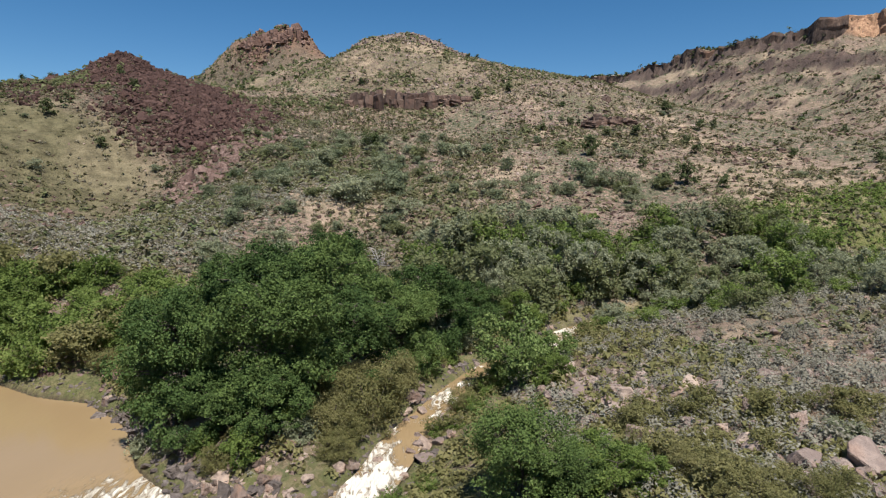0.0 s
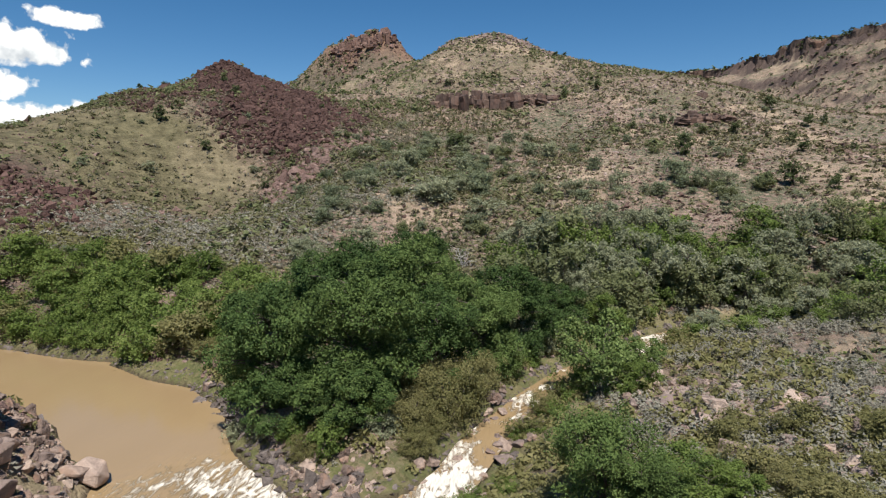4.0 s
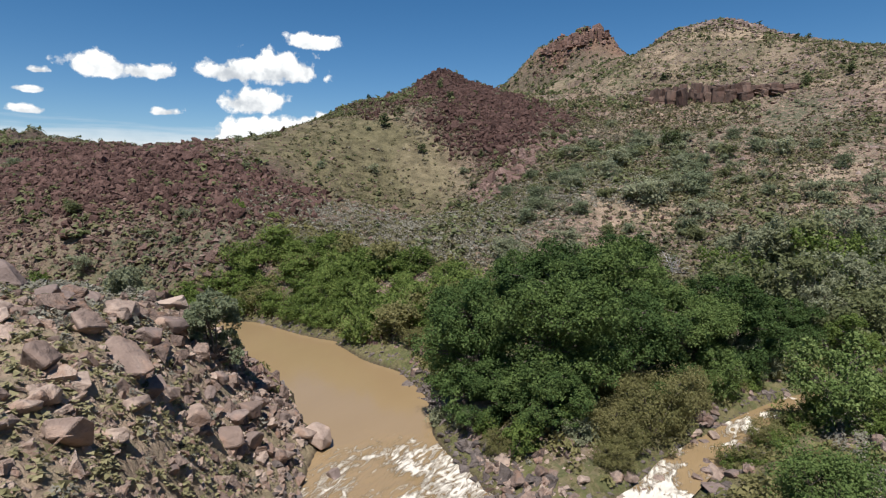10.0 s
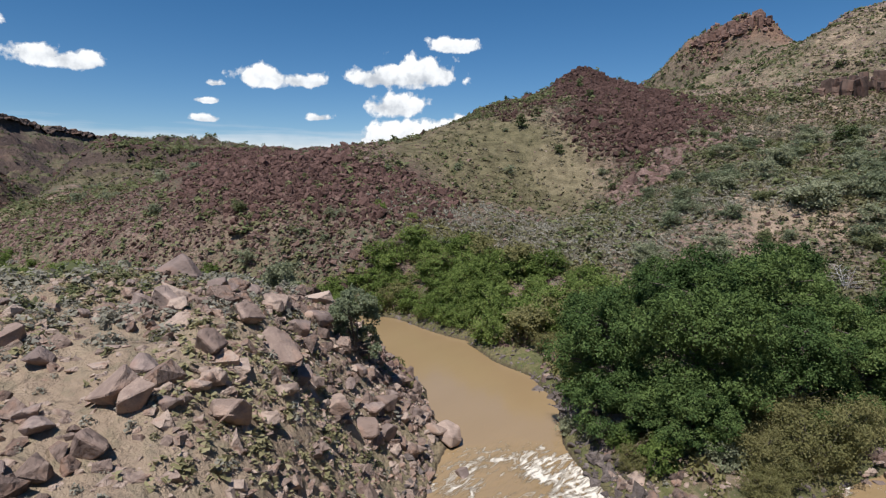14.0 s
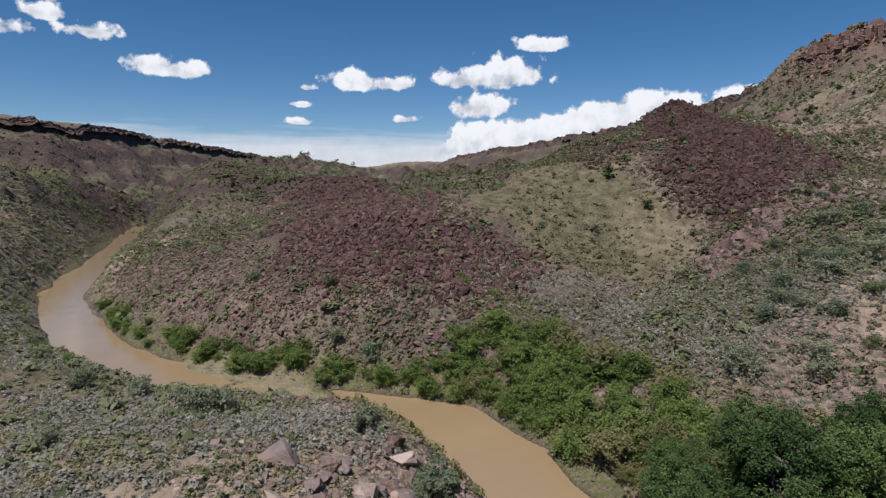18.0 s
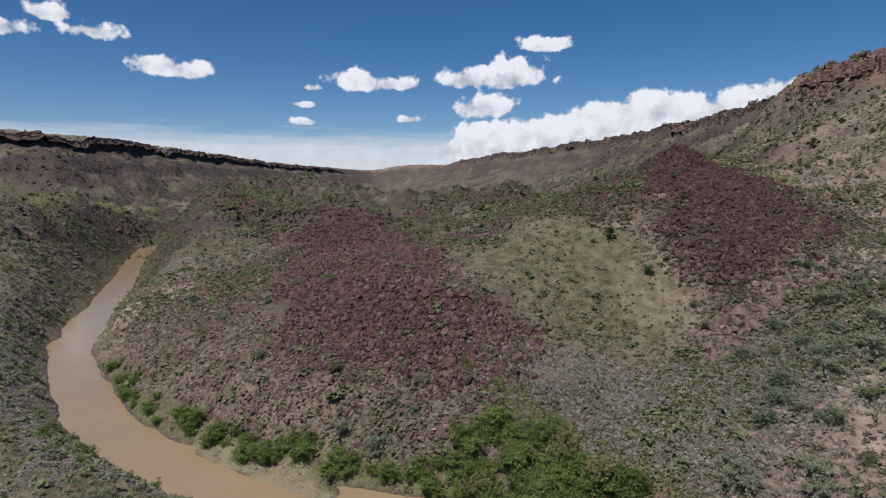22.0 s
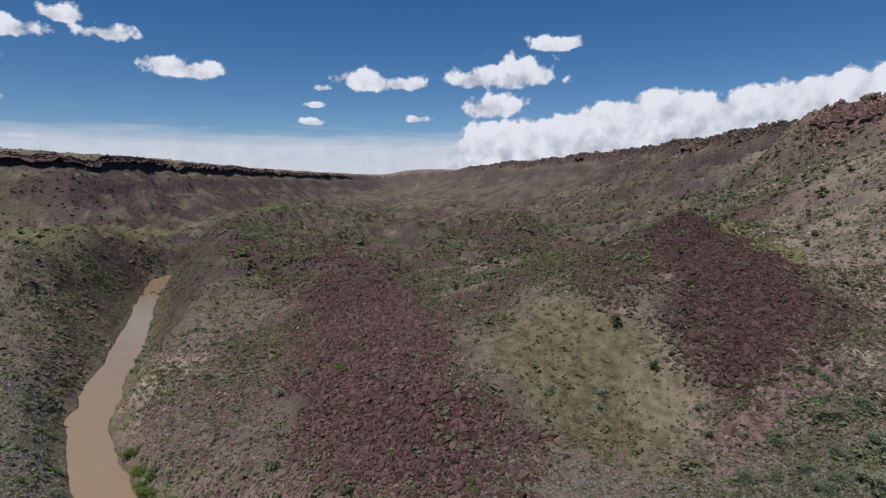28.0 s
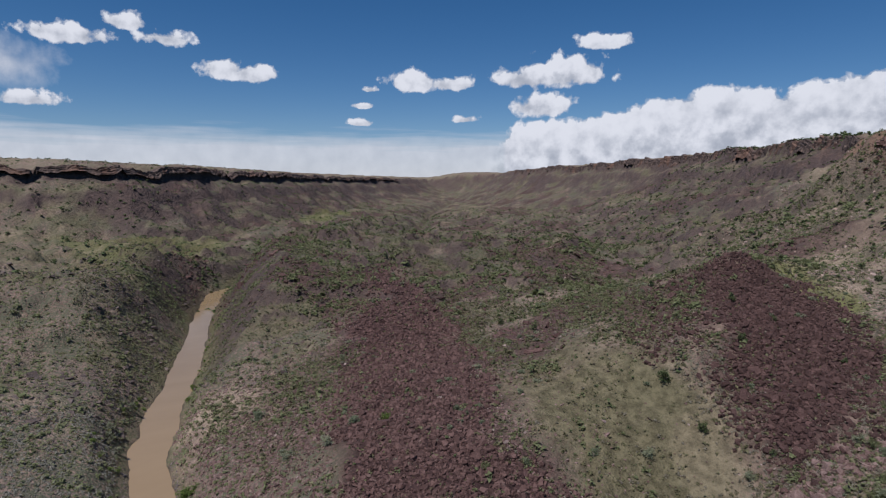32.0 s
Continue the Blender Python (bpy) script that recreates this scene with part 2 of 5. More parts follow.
    p.bump(p.math("ADD", rough, p.math("MULTIPLY", p.math("MULTIPLY", p.noise(0.13, 6, 0.65), 5.0), p.attr("lava"))), 1.3)
    return p.colour(c)


def water_paint():
    p = Paint("silty_water", 0.12)
    p.b.inputs["Specular IOR Level"].default_value = 0.5
    foam = p.attr("foam")
    streak = p.n.new("ShaderNodeMapping")
    streak.inputs["Rotation"].default_value = (0, 0, radians(35))
    streak.inputs["Scale"].default_value = (1.0, 0.35, 1.0)
    p.l.new(p.place, streak.inputs[0])
    p.place = streak.outputs[0]
    froth = p.math("MULTIPLY_ADD", p.math("SUBTRACT", p.noise(1.3, 7, 0.7, 1.2), 0.64), 8.0, p.math("MULTIPLY", foam, 2.3), clamp=True)
    froth = p.math("MULTIPLY", froth, p.math("MULTIPLY", foam, 2.5, clamp=True))
    mud = p.mix(p.noise(0.06, 4), (0.235, 0.165, 0.085), (0.30, 0.215, 0.12))
    c = p.mix(froth, mud, (0.68, 0.63, 0.54))
    p.l.new(p.math("MULTIPLY_ADD", froth, 0.6, 0.12), p.b.inputs["Roughness"])
    p.bump(p.math("ADD", p.math("MULTIPLY", p.noise(1.6, 4), p.math("MULTIPLY_ADD", foam, 1.0, 0.03)), p.math("MULTIPLY", froth, 0.25)), 0.5)
    return p.colour(c)


GROUND, WATER = ground_paint(), water_paint()


# ---- the lie of the land ----
RIVER = [(-3000, 2150), (-2000, 1330), (-1300, 820), (-950, 560), (-850, 400), (-790, 260), (-700, 165), (-590, 127), (-470, 92), (-400, 70), (-350, 52),
    (-300, 37), (-250, 31), (-200, 30), (-165, 36), (-135, 46), (-110, 62), (-88, 76), (-68, 73), (-50, 65), (-37.5, 54.5), (-27, 42), (-15, 31), (0, 18), (12, 0),
    (30, -60), (40, -300)]
CREEK = [(-22, 43), (-14, 43.5), (-9, 45.5), (-6.4, 49), (-5, 55), (-3.2, 60.8), (-0.8, 65.5), (1.5, 71), (6, 79), (12, 86), (19, 95), (26, 102), (45, 110), (75, 118), (115, 129), (170, 150), (260, 190)]
RIM = [(560, -60), (520, 300), (500, 560), (466, 644), (427, 667), (368, 760), (276, 929), (239, 993), (100, 1010), (-60, 960), (-150, 860), (-168, 752),
    (-190, 745), (-262, 800), (-346, 909), (-473, 1081), (-943, 1445), (-1770, 1866), (-2457, 2223), (-3250, 2750), (-3750, 2450), (-3215, 1890),
    (-2500, 1150), (-1780, 590), (-1390, 270), (-1225, 110), (-1240, -60), (-1300, -500), (0, -700), (400, -500)]
SOUTH_AND_WEST = [(-688, 0, -4.1), (-688, 88, 18.5), (-688, 176, 26.9), (-688, 352, 38.1), (-600, 44, 1.9), (-600, 132, 10.3), (-600, 220, 13.4), (-600, 308, 4.4), (-600, 396, 5), (-512, 0, 17.6), (-512, 88, 23.2), (-512, 176, 14.3), (-512, 264, 4.4), (-512, 352, -0.8), (-512, 440, 6.7), (-424, 44, -5.5), (-424, 132, 6.2), (-424, 220, 3.5), (-424, 308, -3.1), (-424, 396, 22.6), (-424, 484, 14.4)]
RED_HILL = [(-336, 0, 11.4), (-336, 88, -2.2), (-336, 176, 2.1), (-336, 264, 10.7), (-336, 352, 4.8), (-336, 440, -16.2), (-248, 132, 6.9), (-248, 220, -12.9), (-248, 308, 10.6), (-248, 396, -10.5), (-248, 484, 29.6), (-160, 0, -3.5), (-160, 88, 1.7), (-160, 176, 18.6), (-160, 264, 18.2), (-160, 352, 36.3), (-160, 440, -28.8), (-160, 528, 41.7), (-160, 616, -2)]
NORTH_SLOPE = [(-72, 44, 4), (-72, 132, -10.8), (-72, 220, 3.2), (-72, 308, 1.8), (-72, 396, 34.6), (-72, 484, 33.7), (-72, 572, 23.1), (-72, 660, 39.2), (16, 0, 4.6), (16, 88, -4.3), (16, 176, 9), (16, 264, 9.4), (16, 352, 18.3), (16, 440, 24.8), (16, 528, 26.6), (16, 616, 26.1), (104, 44, -10), (104, 132, 7.6), (104, 220, -3), (104, 308, 17.1), (104, 396, 26.6), (104, 484, -1.3), (104, 572, 4.1), (192, 176, 11.9), (192, 264, 17.1), (192, 440, 7.1), (192, 528, 11.8)]
KNOLLS = [(-108, 24, -8), (-140, 30, 6), (-140, 5, -4), (-45, 20, 6.8), (-70, 22, 4.4), (-95, 12, 3.7), (-120, 5, 2.2), (-48, 160, 9.1), (-70, 168, -4.9), (-110, 235, 7.8), (-92, 275, -1.6), (-105, 172, -8.9), (-100, 376, -21.1), (-50, 130, 1.1), (-120, 90, 4.1), (-160, 118, 5), (-120, 130, -1.6), (-240, 85, -5.3), (-60, 215, 5.1), (-330, 190, 6.1), (-355, 172, -1), (-55, 42, 0.8), (30, 55, 2.5), (60, 35, 2.8), (-120, 500, 10.5), (-80, 377, 11.1), (-150, 310, 6), (-25, 425, 10.9), (40, 425, -1.7), (-60, 480, -1), (-128, 322, -9), (-165, 318, 3)]
# the pointed summit: place, breadth and height of the humps of its crest
SUMMIT = [(-172, 596, 48, 34), (-100, 585, 14, 10.7), (-118, 596, 14, 0.4), (-132, 602, 14, 16.5), (-151, 601, 20, 30.2), (-168, 606, 20, 11.9), (-186, 615, 22, 10.4), (-205, 628, 24, 12.8), (-226, 645, 28, 14.4), (-250, 672, 34, 27.8)]
RIDGE_KNOBS = [(-159, 306, 4.5), (-170, 298, 2.0), (-149, 314, -4.5), (-139, 320, -5), (-184, 286, -4.5), (-196, 272, 4.5), (-190, 250, 3.5)]

LATTICE = np.random.RandomState(7).rand(257, 257)


def vnoise(x, y):
    xi, yi = np.floor(x).astype(int), np.floor(y).astype(int)
    u, v = x - xi, y - yi
    u, v = u * u * (3 - 2 * u), v * v * (3 - 2 * v)
    xi, yi = xi % 256, yi % 256
    a, b, c, d = LATTICE[xi, yi], LATTICE[xi + 1, yi], LATTICE[xi, yi + 1], LATTICE[xi + 1, yi + 1]
    return (a * (1 - u) + b * u) * (1 - v) + (c * (1 - u) + d * u) * v - 0.5


def fbm(x, y, size, octaves=4, gain=0.5):
    total, amp = 0.0, 1.0
    for k in range(octaves):
        total = total + amp * vnoise(x / size + 17.3 * k, y / size - 9.1 * k)
        size, amp = size / 2.03, amp * gain
    return total


def segment_distance(x, y, line):
    best, along, run = np.full(x.shape, 1e9), np.zeros(x.shape), 0.0
    for (ax, ay), (bx, by) in zip(line[:-1], line[1:]):
        dx, dy = bx - ax, by - ay
        length = math.hypot(dx, dy)
        t = np.clip(((x - ax) * dx + (y - ay) * dy) / length ** 2, 0, 1)
        d = np.hypot(x - ax - t * dx, y - ay - t * dy)
        along = np.where(d < best, run + t * length, along)
        best = np.minimum(best, d)
        run += length
    return best, along


def inside(x, y, ring):
    hit = np.zeros(x.shape, bool)
    for (ax, ay), (bx, by) in zip(ring, ring[1:] + ring[:1]):
        hit ^= ((ay > y) != (by > y)) & (x < (bx - ax) * (y - ay) / (by - ay + 1e-12) + ax)
    return hit


def smooth(t):
    t = np.clip(t, 0, 1)
    return t * t * (3 - 2 * t)


def smooth_max(a, b, k):
    h = np.clip(0.5 + 0.5 * (a - b) / k, 0, 1)
    return b * (1 - h) + a * h + k * h * (1 - h)


def zone(x, y, ring, edge):
    """1 well inside a ring of places, 0 well outside, with a ragged edge of that width."""
    d, _ = segment_distance(x, y, ring + ring[:1])
    d = np.where(inside(x, y, ring), d, -d) + edge * 1.6 * fbm(x, y, edge * 2.5, 3)
    return smooth(0.5 + d / edge)


def rim_depth(x, y):
    d, _ = segment_distance(x, y, RIM + RIM[:1])
    return np.where(inside(x, y, RIM), d, -d) + 22 * fbm(x, y, 110, 4)


def height(x, y, fine=True):
    x, y = np.asarray(x, float), np.asarray(y, float)
    d, _ = segment_distance(x, y, RIVER)
    dc, ac = segment_distance(x, y, CREEK)
    if fine:
        d = d + 3.0 * fbm(x, y, 18, 3) * smooth(d / 8)
        dc = dc + 1.6 * fbm(x + 50, y, 8, 3)
    d = d + 2.6 * smooth(1.3 - np.hypot(x + 33, y - 50) / 16)
    bank = np.maximum(d - 9, 0)
    low = 18 * (1 - np.exp(-bank / 28)) + 34 * (1 - np.exp(-bank / 320))
    cbank = np.maximum(dc - 3.6, 0)
    low = np.minimum(low, 1.2 + 0.028 * ac + 7 * (1 - np.exp(-cbank / 20)) + 0.10 * np.maximum(dc - 60, 0))
    hills = np.zeros(x.shape)
    for group, radius in ((SOUTH_AND_WEST, 66), (RED_HILL, 66), (NORTH_SLOPE, 66), (KNOLLS, 26), (RIDGE_KNOBS, 9)):
        for hx, hy, tall in group:
            hills = hills + tall * np.exp(-((x - hx) ** 2 + (y - hy) ** 2) / (2.0 * radius ** 2))
    z = low + hills * smooth((d - 8) / (16 + 50 * smooth((-x - 300) / 200))) * smooth((dc - 2) / 18)
    u = rim_depth(x, y)
    top = 165 + 38 * smooth((y + 0.7 * x) / 400 + 0.5)
    west = smooth((-x - 800) / 300) * smooth((0.9 * -x - y) / 300)
    top = top - west * (9 - 0.075 * np.clip(-u, 0, 220))
    talus = np.where(u < 0, top + 0.004 * np.minimum(-u, 600), top - 24 * smooth(u / 12) - 0.45 * np.clip(u - 12, 0, 50) - 16 * smooth((u - 62) / 12) - 0.5 * np.clip(u - 74, 0, 90) - 0.36 * np.maximum(u - 164, 0))
    talus = talus - 42 * np.exp(-((x + 205) ** 2 + (y - 800) ** 2) / (2.0 * 80 ** 2))
    talus = talus - 24 * np.exp(-((x + 112) ** 2 + (y - 880) ** 2) / 5200.0)
    z = smooth_max(z, talus, 8)
    for hx, hy, radius, tall in SUMMIT:
        z = z + tall * np.exp(-((x - hx) ** 2 + (y - hy) ** 2) / (2.0 * radius ** 2))
    if fine:
        dry = smooth((np.minimum(d, dc + 6) - 10) / 25)
        far = smooth((np.hypot(x, y) - 300) / 500)
        z = z + dry * (2.2 * fbm(x, y, 34, 4) + far * (6 * fbm(x + 900, y, 150, 4) + 22 * (0.22 - np.abs(fbm(x - 400, y, 85, 5, 0.6))))) + 0.5 * fbm(x, y, 5, 3) * smooth((np.minimum(d, dc + 5) - 9) / 5)
        # hummocks and broken mounds of lava over the western benches, and the rough ground of the near knoll
        lava = smooth((-x - 250 - 0.5 * np.maximum(100 - y, 0) + 0.6 * np.maximum(y - 250, 0)) / 130) * smooth((d - 22) / 45) * smooth((u - 10) / 60)
        z = z + lava * (7.0 * smooth((fbm(x + 77, y - 31, 62, 4, 0.55) - 0.04) * 5) + 3.0 * smooth((fbm(x - 140, y + 12, 24, 3) - 0.03) * 6) - 2.5)
        z = z + 2.2 * fbm(x + 8, y, 8, 3) * smooth(1.6 - np.hypot(x + 50, y - 26) / 26) * smooth((d - 12) / 8)
        # outcrops: rock steps that run along the slope here and there
        step = z / 13 + 1.2 * fbm(x, y, 160, 3)
        ledge = smooth((step - np.floor(step)) * 5) - (step - np.floor(step))
        z = z + 4.0 * ledge * smooth((z - 55) / 40) * smooth((fbm(x + 300, y + 80, 90, 3) + 0.02) * 5) * (u > 0)
    z = np.where(d < 9, np.minimum(z, -1.5 * (1 - (np.minimum(d, 9) / 9) ** 2) - 0.1), z)
    bar, _ = segment_distance(x, y, [(-157, 49.5), (-140, 54.5), (-117, 63)])
    z = np.maximum(z, 0.6 - 0.05 * bar ** 2)
    z = np.where((dc < 2.9) & (d >= 9), np.minimum(z, 0.6 + 0.028 * ac), z)
    return z


# ---- zones on the ground, by place ----
RED_FIELD = [(-470, 285), (-355, 229), (-306, 214), (-257, 191), (-182, 155), (-168, 139), (-157, 126), (-141, 133), (-130, 131), (-118, 124), (-106, 110), (-111, 97), (-133, 86), (-149, 79), (-165, 79), (-204, 95), (-232, 112), (-280, 136), (-342, 162), (-352, 180), (-472, 244)]
RED_PEAK = [(-173, 283), (-165, 305), (-152, 318), (-138, 312), (-128, 298), (-112, 298), (-100, 284), (-82, 272), (-80, 252), (-82, 236), (-78, 216), (-82, 203), (-94, 205), (-107, 212), (-119, 220), (-128, 240), (-147, 248), (-160, 262)]
RED_SPUR = [(-196, 258), (-186, 284), (-166, 282), (-150, 252), (-138, 232), (-150, 220), (-174, 232)]
RED_TRAIL = [(-86, 182), (-78, 188), (-72, 213), (-64, 228), (-60, 224), (-68, 205), (-72, 185), (-74, 168), (-82, 172)]
GRASS_HILL = [(-175, 160), (-180, 200), (-156, 215), (-129, 203), (-111, 198), (-94, 192), (-86, 176), (-88, 158), (-95, 138), (-100, 121), (-122, 127), (-143, 136)]
MEADOW_STRIP = [(-156, 328), (-143, 338), (-112, 313), (-98, 300), (-107, 295), (-123, 296), (-131, 299)]
GREEN_FIELD = [(-1018, 36), (-1034, 141), (-1000, 264), (-860, 211), (-600, 60), (-850, 20)]
SAND_BAR = [(-162, 46), (-151, 46.5), (-135, 51), (-113, 60), (-113, 66), (-137, 59.5), (-152, 55.5), (-161, 52)]
GLADE = [(62, 126), (72, 148), (120, 168), (200, 186), (200, 164), (120, 137)]
UPPER_GRASS = [(-60, 300), (20, 300), (90, 340), (90, 420), (0, 460), (-70, 420)]
FAR_MEADOW = [(-1404, 538), (-1591, 675), (-1702, 833), (-1312, 584), (-1214, 477)]
SAGE_FLAT = [(-120, 118), (-97, 128), (-88, 160), (-71, 165), (-40, 200), (-30, 170), (-46, 137), (-42, 122), (-60, 112), (-85, 103)]
EAST_SLOPE = [(-150, 345), (-100, 305), (-30, 305), (30, 420), (-60, 640), (-120, 720), (-300, 800), (-360, 760), (-250, 600)]
KNOLL_TOP = [(-220, -60), (-190, 10), (-130, 30), (-90, 42), (-60, 40), (-50, 27), (-52, 10), (-60, -40)]


def ground_sheet():
    """One sheet from the camera's foot to the far plateau, finest where the gorge lies."""
    turns = np.radians(np.concatenate([np.arange(-46, 100, 0.35), np.arange(100, 314, 4.0)]))
    rings = np.concatenate([[0.02, 4, 8, 12, 16, 19, 22], np.geomspace(26, 4900, 500)])
    tt, rr = np.meshgrid(turns, rings)
    x, y = -np.sin(tt) * rr, np.cos(tt) * rr
    z = height(x, y)
    me = bpy.data.meshes.new("ground")
    nr, nt = rr.shape
    idx = np.arange(nr * nt).reshape(nr, nt)
    nxt = np.roll(idx, -1, axis=1)
    quads = np.stack([idx[:-1], nxt[:-1], nxt[1:], idx[1:]], -1).reshape(-1, 4)[:, ::-1]
    me.vertices.add(nr * nt)
    me.vertices.foreach_set("co", np.stack([x, y, z], -1).ravel())
    me.loops.add(quads.size)
    me.loops.foreach_set("vertex_index", quads.ravel().astype(np.int32))
    me.polygons.add(len(quads))
    me.polygons.foreach_set("loop_start", np.arange(0, quads.size, 4, dtype=np.int32))
    me.update(calc_edges=True)
    me.polygons.foreach_set("use_smooth", np.ones(len(quads), bool))
    dr, _ = segment_distance(x, y, RIVER)
    dc, _ = segment_distance(x, y, CREEK)
    u = rim_depth(x, y)
    gz = np.gradient(z, axis=0) / np.maximum(np.gradient(rr, axis=0), 0.01)
    gt = np.gradient(z, axis=1) / np.maximum(np.gradient(tt, axis=1) * rr, 0.01)
    steep = np.hypot(gz, gt)
    red = np.maximum.reduce([zone(x, y, RED_FIELD, 18), zone(x, y, RED_PEAK, 22), 0.8 * zone(x, y, RED_TRAIL, 6), 0.5 * zone(x, y, RED_SPUR, 14)])
    red = np.maximum(red, 0.75 * smooth((fbm(x + 500, y - 200, 70, 4) - 0.09) * 9) * smooth((-x - 60) / 80) * smooth((y - 60) / 60))
    grass = np.maximum(zone(x, y, GRASS_HILL, 26), 0.4 * zone(x, y, UPPER_GRASS, 40)) * (1 - red)
    grass = np.maximum(grass, 0.75 * zone(x, y, KNOLL_TOP, 16) * (0.6 + 0.4 * smooth(fbm(x, y, 14, 3) * 5 + 0.5)))
    meadow = np.maximum.reduce([0.95 * zone(x, y, MEADOW_STRIP, 6), 0.7 * zone(x, y, GREEN_FIELD, 40), 0.7 * zone(x, y, FAR_MEADOW, 40), 0.8 * smooth(1 - (np.minimum(dr - 9, dc - 1) - 2) / 8) * (1 - 0.65 * smooth((-x - 170) / 80)), zone(x, y, GLADE, 6)])
    pale = np.maximum((0.7 - 0.4 * smooth((-x - 60) / 80)) * smooth((fbm(x - 700, y + 90, 30, 5, 0.65) - 0.30) * 5), (u < 0) * 0.3)
    pale = np.maximum(pale, 0.9 * zone(x, y, [(-54, -20), (-62, 30), (-54, 42), (-42, 48), (-20, 20), (-20, -20)], 12))
    for cx, cy, r, much in ((-288, 72, 22, 0.8), (-106, 192, 15, 0.22), (88, 154, 14, 0.9), (106, 180, 26, 0.55), (-28, 156, 12, 0.6), (66, 240, 10, 0.8), (-8, 178, 14, 0.5), (-140, 78, 16, 0.5)):
        pale = np.maximum(pale, much * smooth(1.5 - np.hypot(x - cx, y - cy) / r + 1.2 * fbm(x, y, 9, 3)))
    pale = np.maximum(pale, 1.0 * zone(x, y, SAND_BAR, 2.5))
    pale = pale * (1 - 0.7 * smooth(1.5 - np.hypot(x + 190, y - 110) / 90))
    bands = np.maximum(smooth((u + 4) / 4) * smooth((19 - u) / 8), 0.8 * smooth((u - 58) / 5) * smooth((80 - u) / 8)) * smooth((fbm(x, y, 90, 3) + 0.35) * 5)
    cliff = np.maximum(smooth((steep - 0.75) * 3.5) * smooth((z - 45) / 20), bands)
    cliff = np.maximum(cliff, 0.9 * smooth((steep - 0.42) * 4) * smooth((-x - 230) / 120) * smooth((dr - 16) / 10) * smooth((y - 60) / 60))
    crown, _ = segment_distance(x, y, [(h[0], h[1]) for h in SUMMIT[1:]])
    crown = smooth(1.5 - (crown + 14 * fbm(x, y, 20, 3)) / 22)
    cliff = np.maximum(cliff, 0.9 * crown)
    ochre = cliff * np.maximum(zone(x, y, [(480, 560), (410, 640), (420, 720), (520, 700), (560, 600)], 30), 0.4 * crown)
    wet = (1 - zone(x, y, SAND_BAR, 2.5)) * np.maximum(smooth((0.45 - z) / 0.4), smooth(1.0 - (dc - 1.8) / 1.0))
    scrub = np.clip(1.0 - 0.75 * grass - 0.8 * red - 0.6 * smooth((x - 4) / 8) * smooth((130 - y) / 15), 0, 1)
    lava = np.maximum.reduce([smooth((-x - 230) / 260), smooth((y - 520) / 200) * 0.8 * smooth((-x - 230) / 160), 0.5 * smooth(1.4 - np.hypot(x + 210, y - 110) / 130), 0.4 * smooth((y - 240) / 150) * smooth((-x - 120) / 100)])
    lava = lava * (1 - 0.45 * smooth((70 - y) / 60))
    grass = np.maximum(grass, 0.6 * smooth((fbm(x + 210, y + 60, 60, 4, 0.6) - 0.02) * 7) * smooth((-x - 240) / 100) * (1 - red))
    grass = np.maximum(grass, 0.45 * zone(x, y, EAST_SLOPE, 40) * (1 - red))
    pale = np.maximum(pale, 0.4 * zone(x, y, EAST_SLOPE, 40) * smooth((fbm(x + 20, y, 40, 4) + 0.12) * 4))
    cliff = cliff * (1 - 0.6 * zone(x, y, EAST_SLOPE, 40) * (1 - crown))
    grass = grass * (1 - crown)
    for name, values in (("lava", lava), ("red_rock", red), ("grass", grass), ("meadow", meadow), ("pale", pale), ("cliff", cliff), ("ochre", ochre), ("wet", wet), ("scrub", scrub)):
        me.attributes.new(name, "FLOAT", "POINT").data.foreach_set("value", np.ascontiguousarray(values, np.float32).ravel())
    me.materials.append(GROUND)
    return tagged(new("ground", me), "dry canyon floor and slopes of stony brown earth", "ground", kind="structure")


ground_sheet()


def ribbon(name, line, half, level, foam_at, label):
    """A sheet of water along a line: level(run) gives its height, foam_at(run) its whiteness."""
    pts, run = [], 0.0
    for (ax, ay), (bx, by) in zip(line[:-1], line[1:]):
        length = math.hypot(bx - ax, by - ay)
        n = max(2, int(length / 1.0)) if math.hypot(ax, ay) < 320 else max(2, int(length / 15))
        for k in range(n):
            pts.append((ax + (bx - ax) * k / n, ay + (by - ay) * k / n, run + length * k / n))
        run += length
    pts = np.array(pts)
    smoothed = pts.copy()
    for _ in range(6):
        smoothed[1:-1, :2] = (smoothed[:-2, :2] + 2 * smoothed[1:-1, :2] + smoothed[2:, :2]) / 4
    d = np.gradient(smoothed[:, :2], axis=0)
    d /= np.maximum(np.linalg.norm(d, axis=1, keepdims=True), 1e-6)
    across = np.linspace(-half, half, 25)
    x = smoothed[:, :1] - d[:, 1:2] * across
    y = smoothed[:, 1:2] + d[:, :1] * across
    runs = np.repeat(smoothed[:, 2:], 25, 1)
    foam = foam_at(runs, x, y)
    z = level(runs) + foam * (0.35 * fbm(x, y, 2.6, 3) + 0.12)
    n = len(pts)
    idx = np.arange(n * 25).reshape(n, 25)
    faces = np.stack([idx[:-1, :-1], idx[1:, :-1], idx[1:, 1:], idx[:-1, 1:]], -1).reshape(-1, 4)[:, ::-1]
    me = bpy.data.meshes.new(name)
    me.from_pydata(np.stack([x, y, z], -1).reshape(-1, 3).tolist(), [], faces.tolist())
    me.attributes.new("foam", "FLOAT", "POINT").data.foreach_set("value", np.ascontiguousarray(foam, np.float32).ravel())
    me.polygons.foreach_set("use_smooth", np.ones(len(faces), bool))
    me.materials.append(WATER)
    return tagged(new(name, me), label, "water", kind="structure")


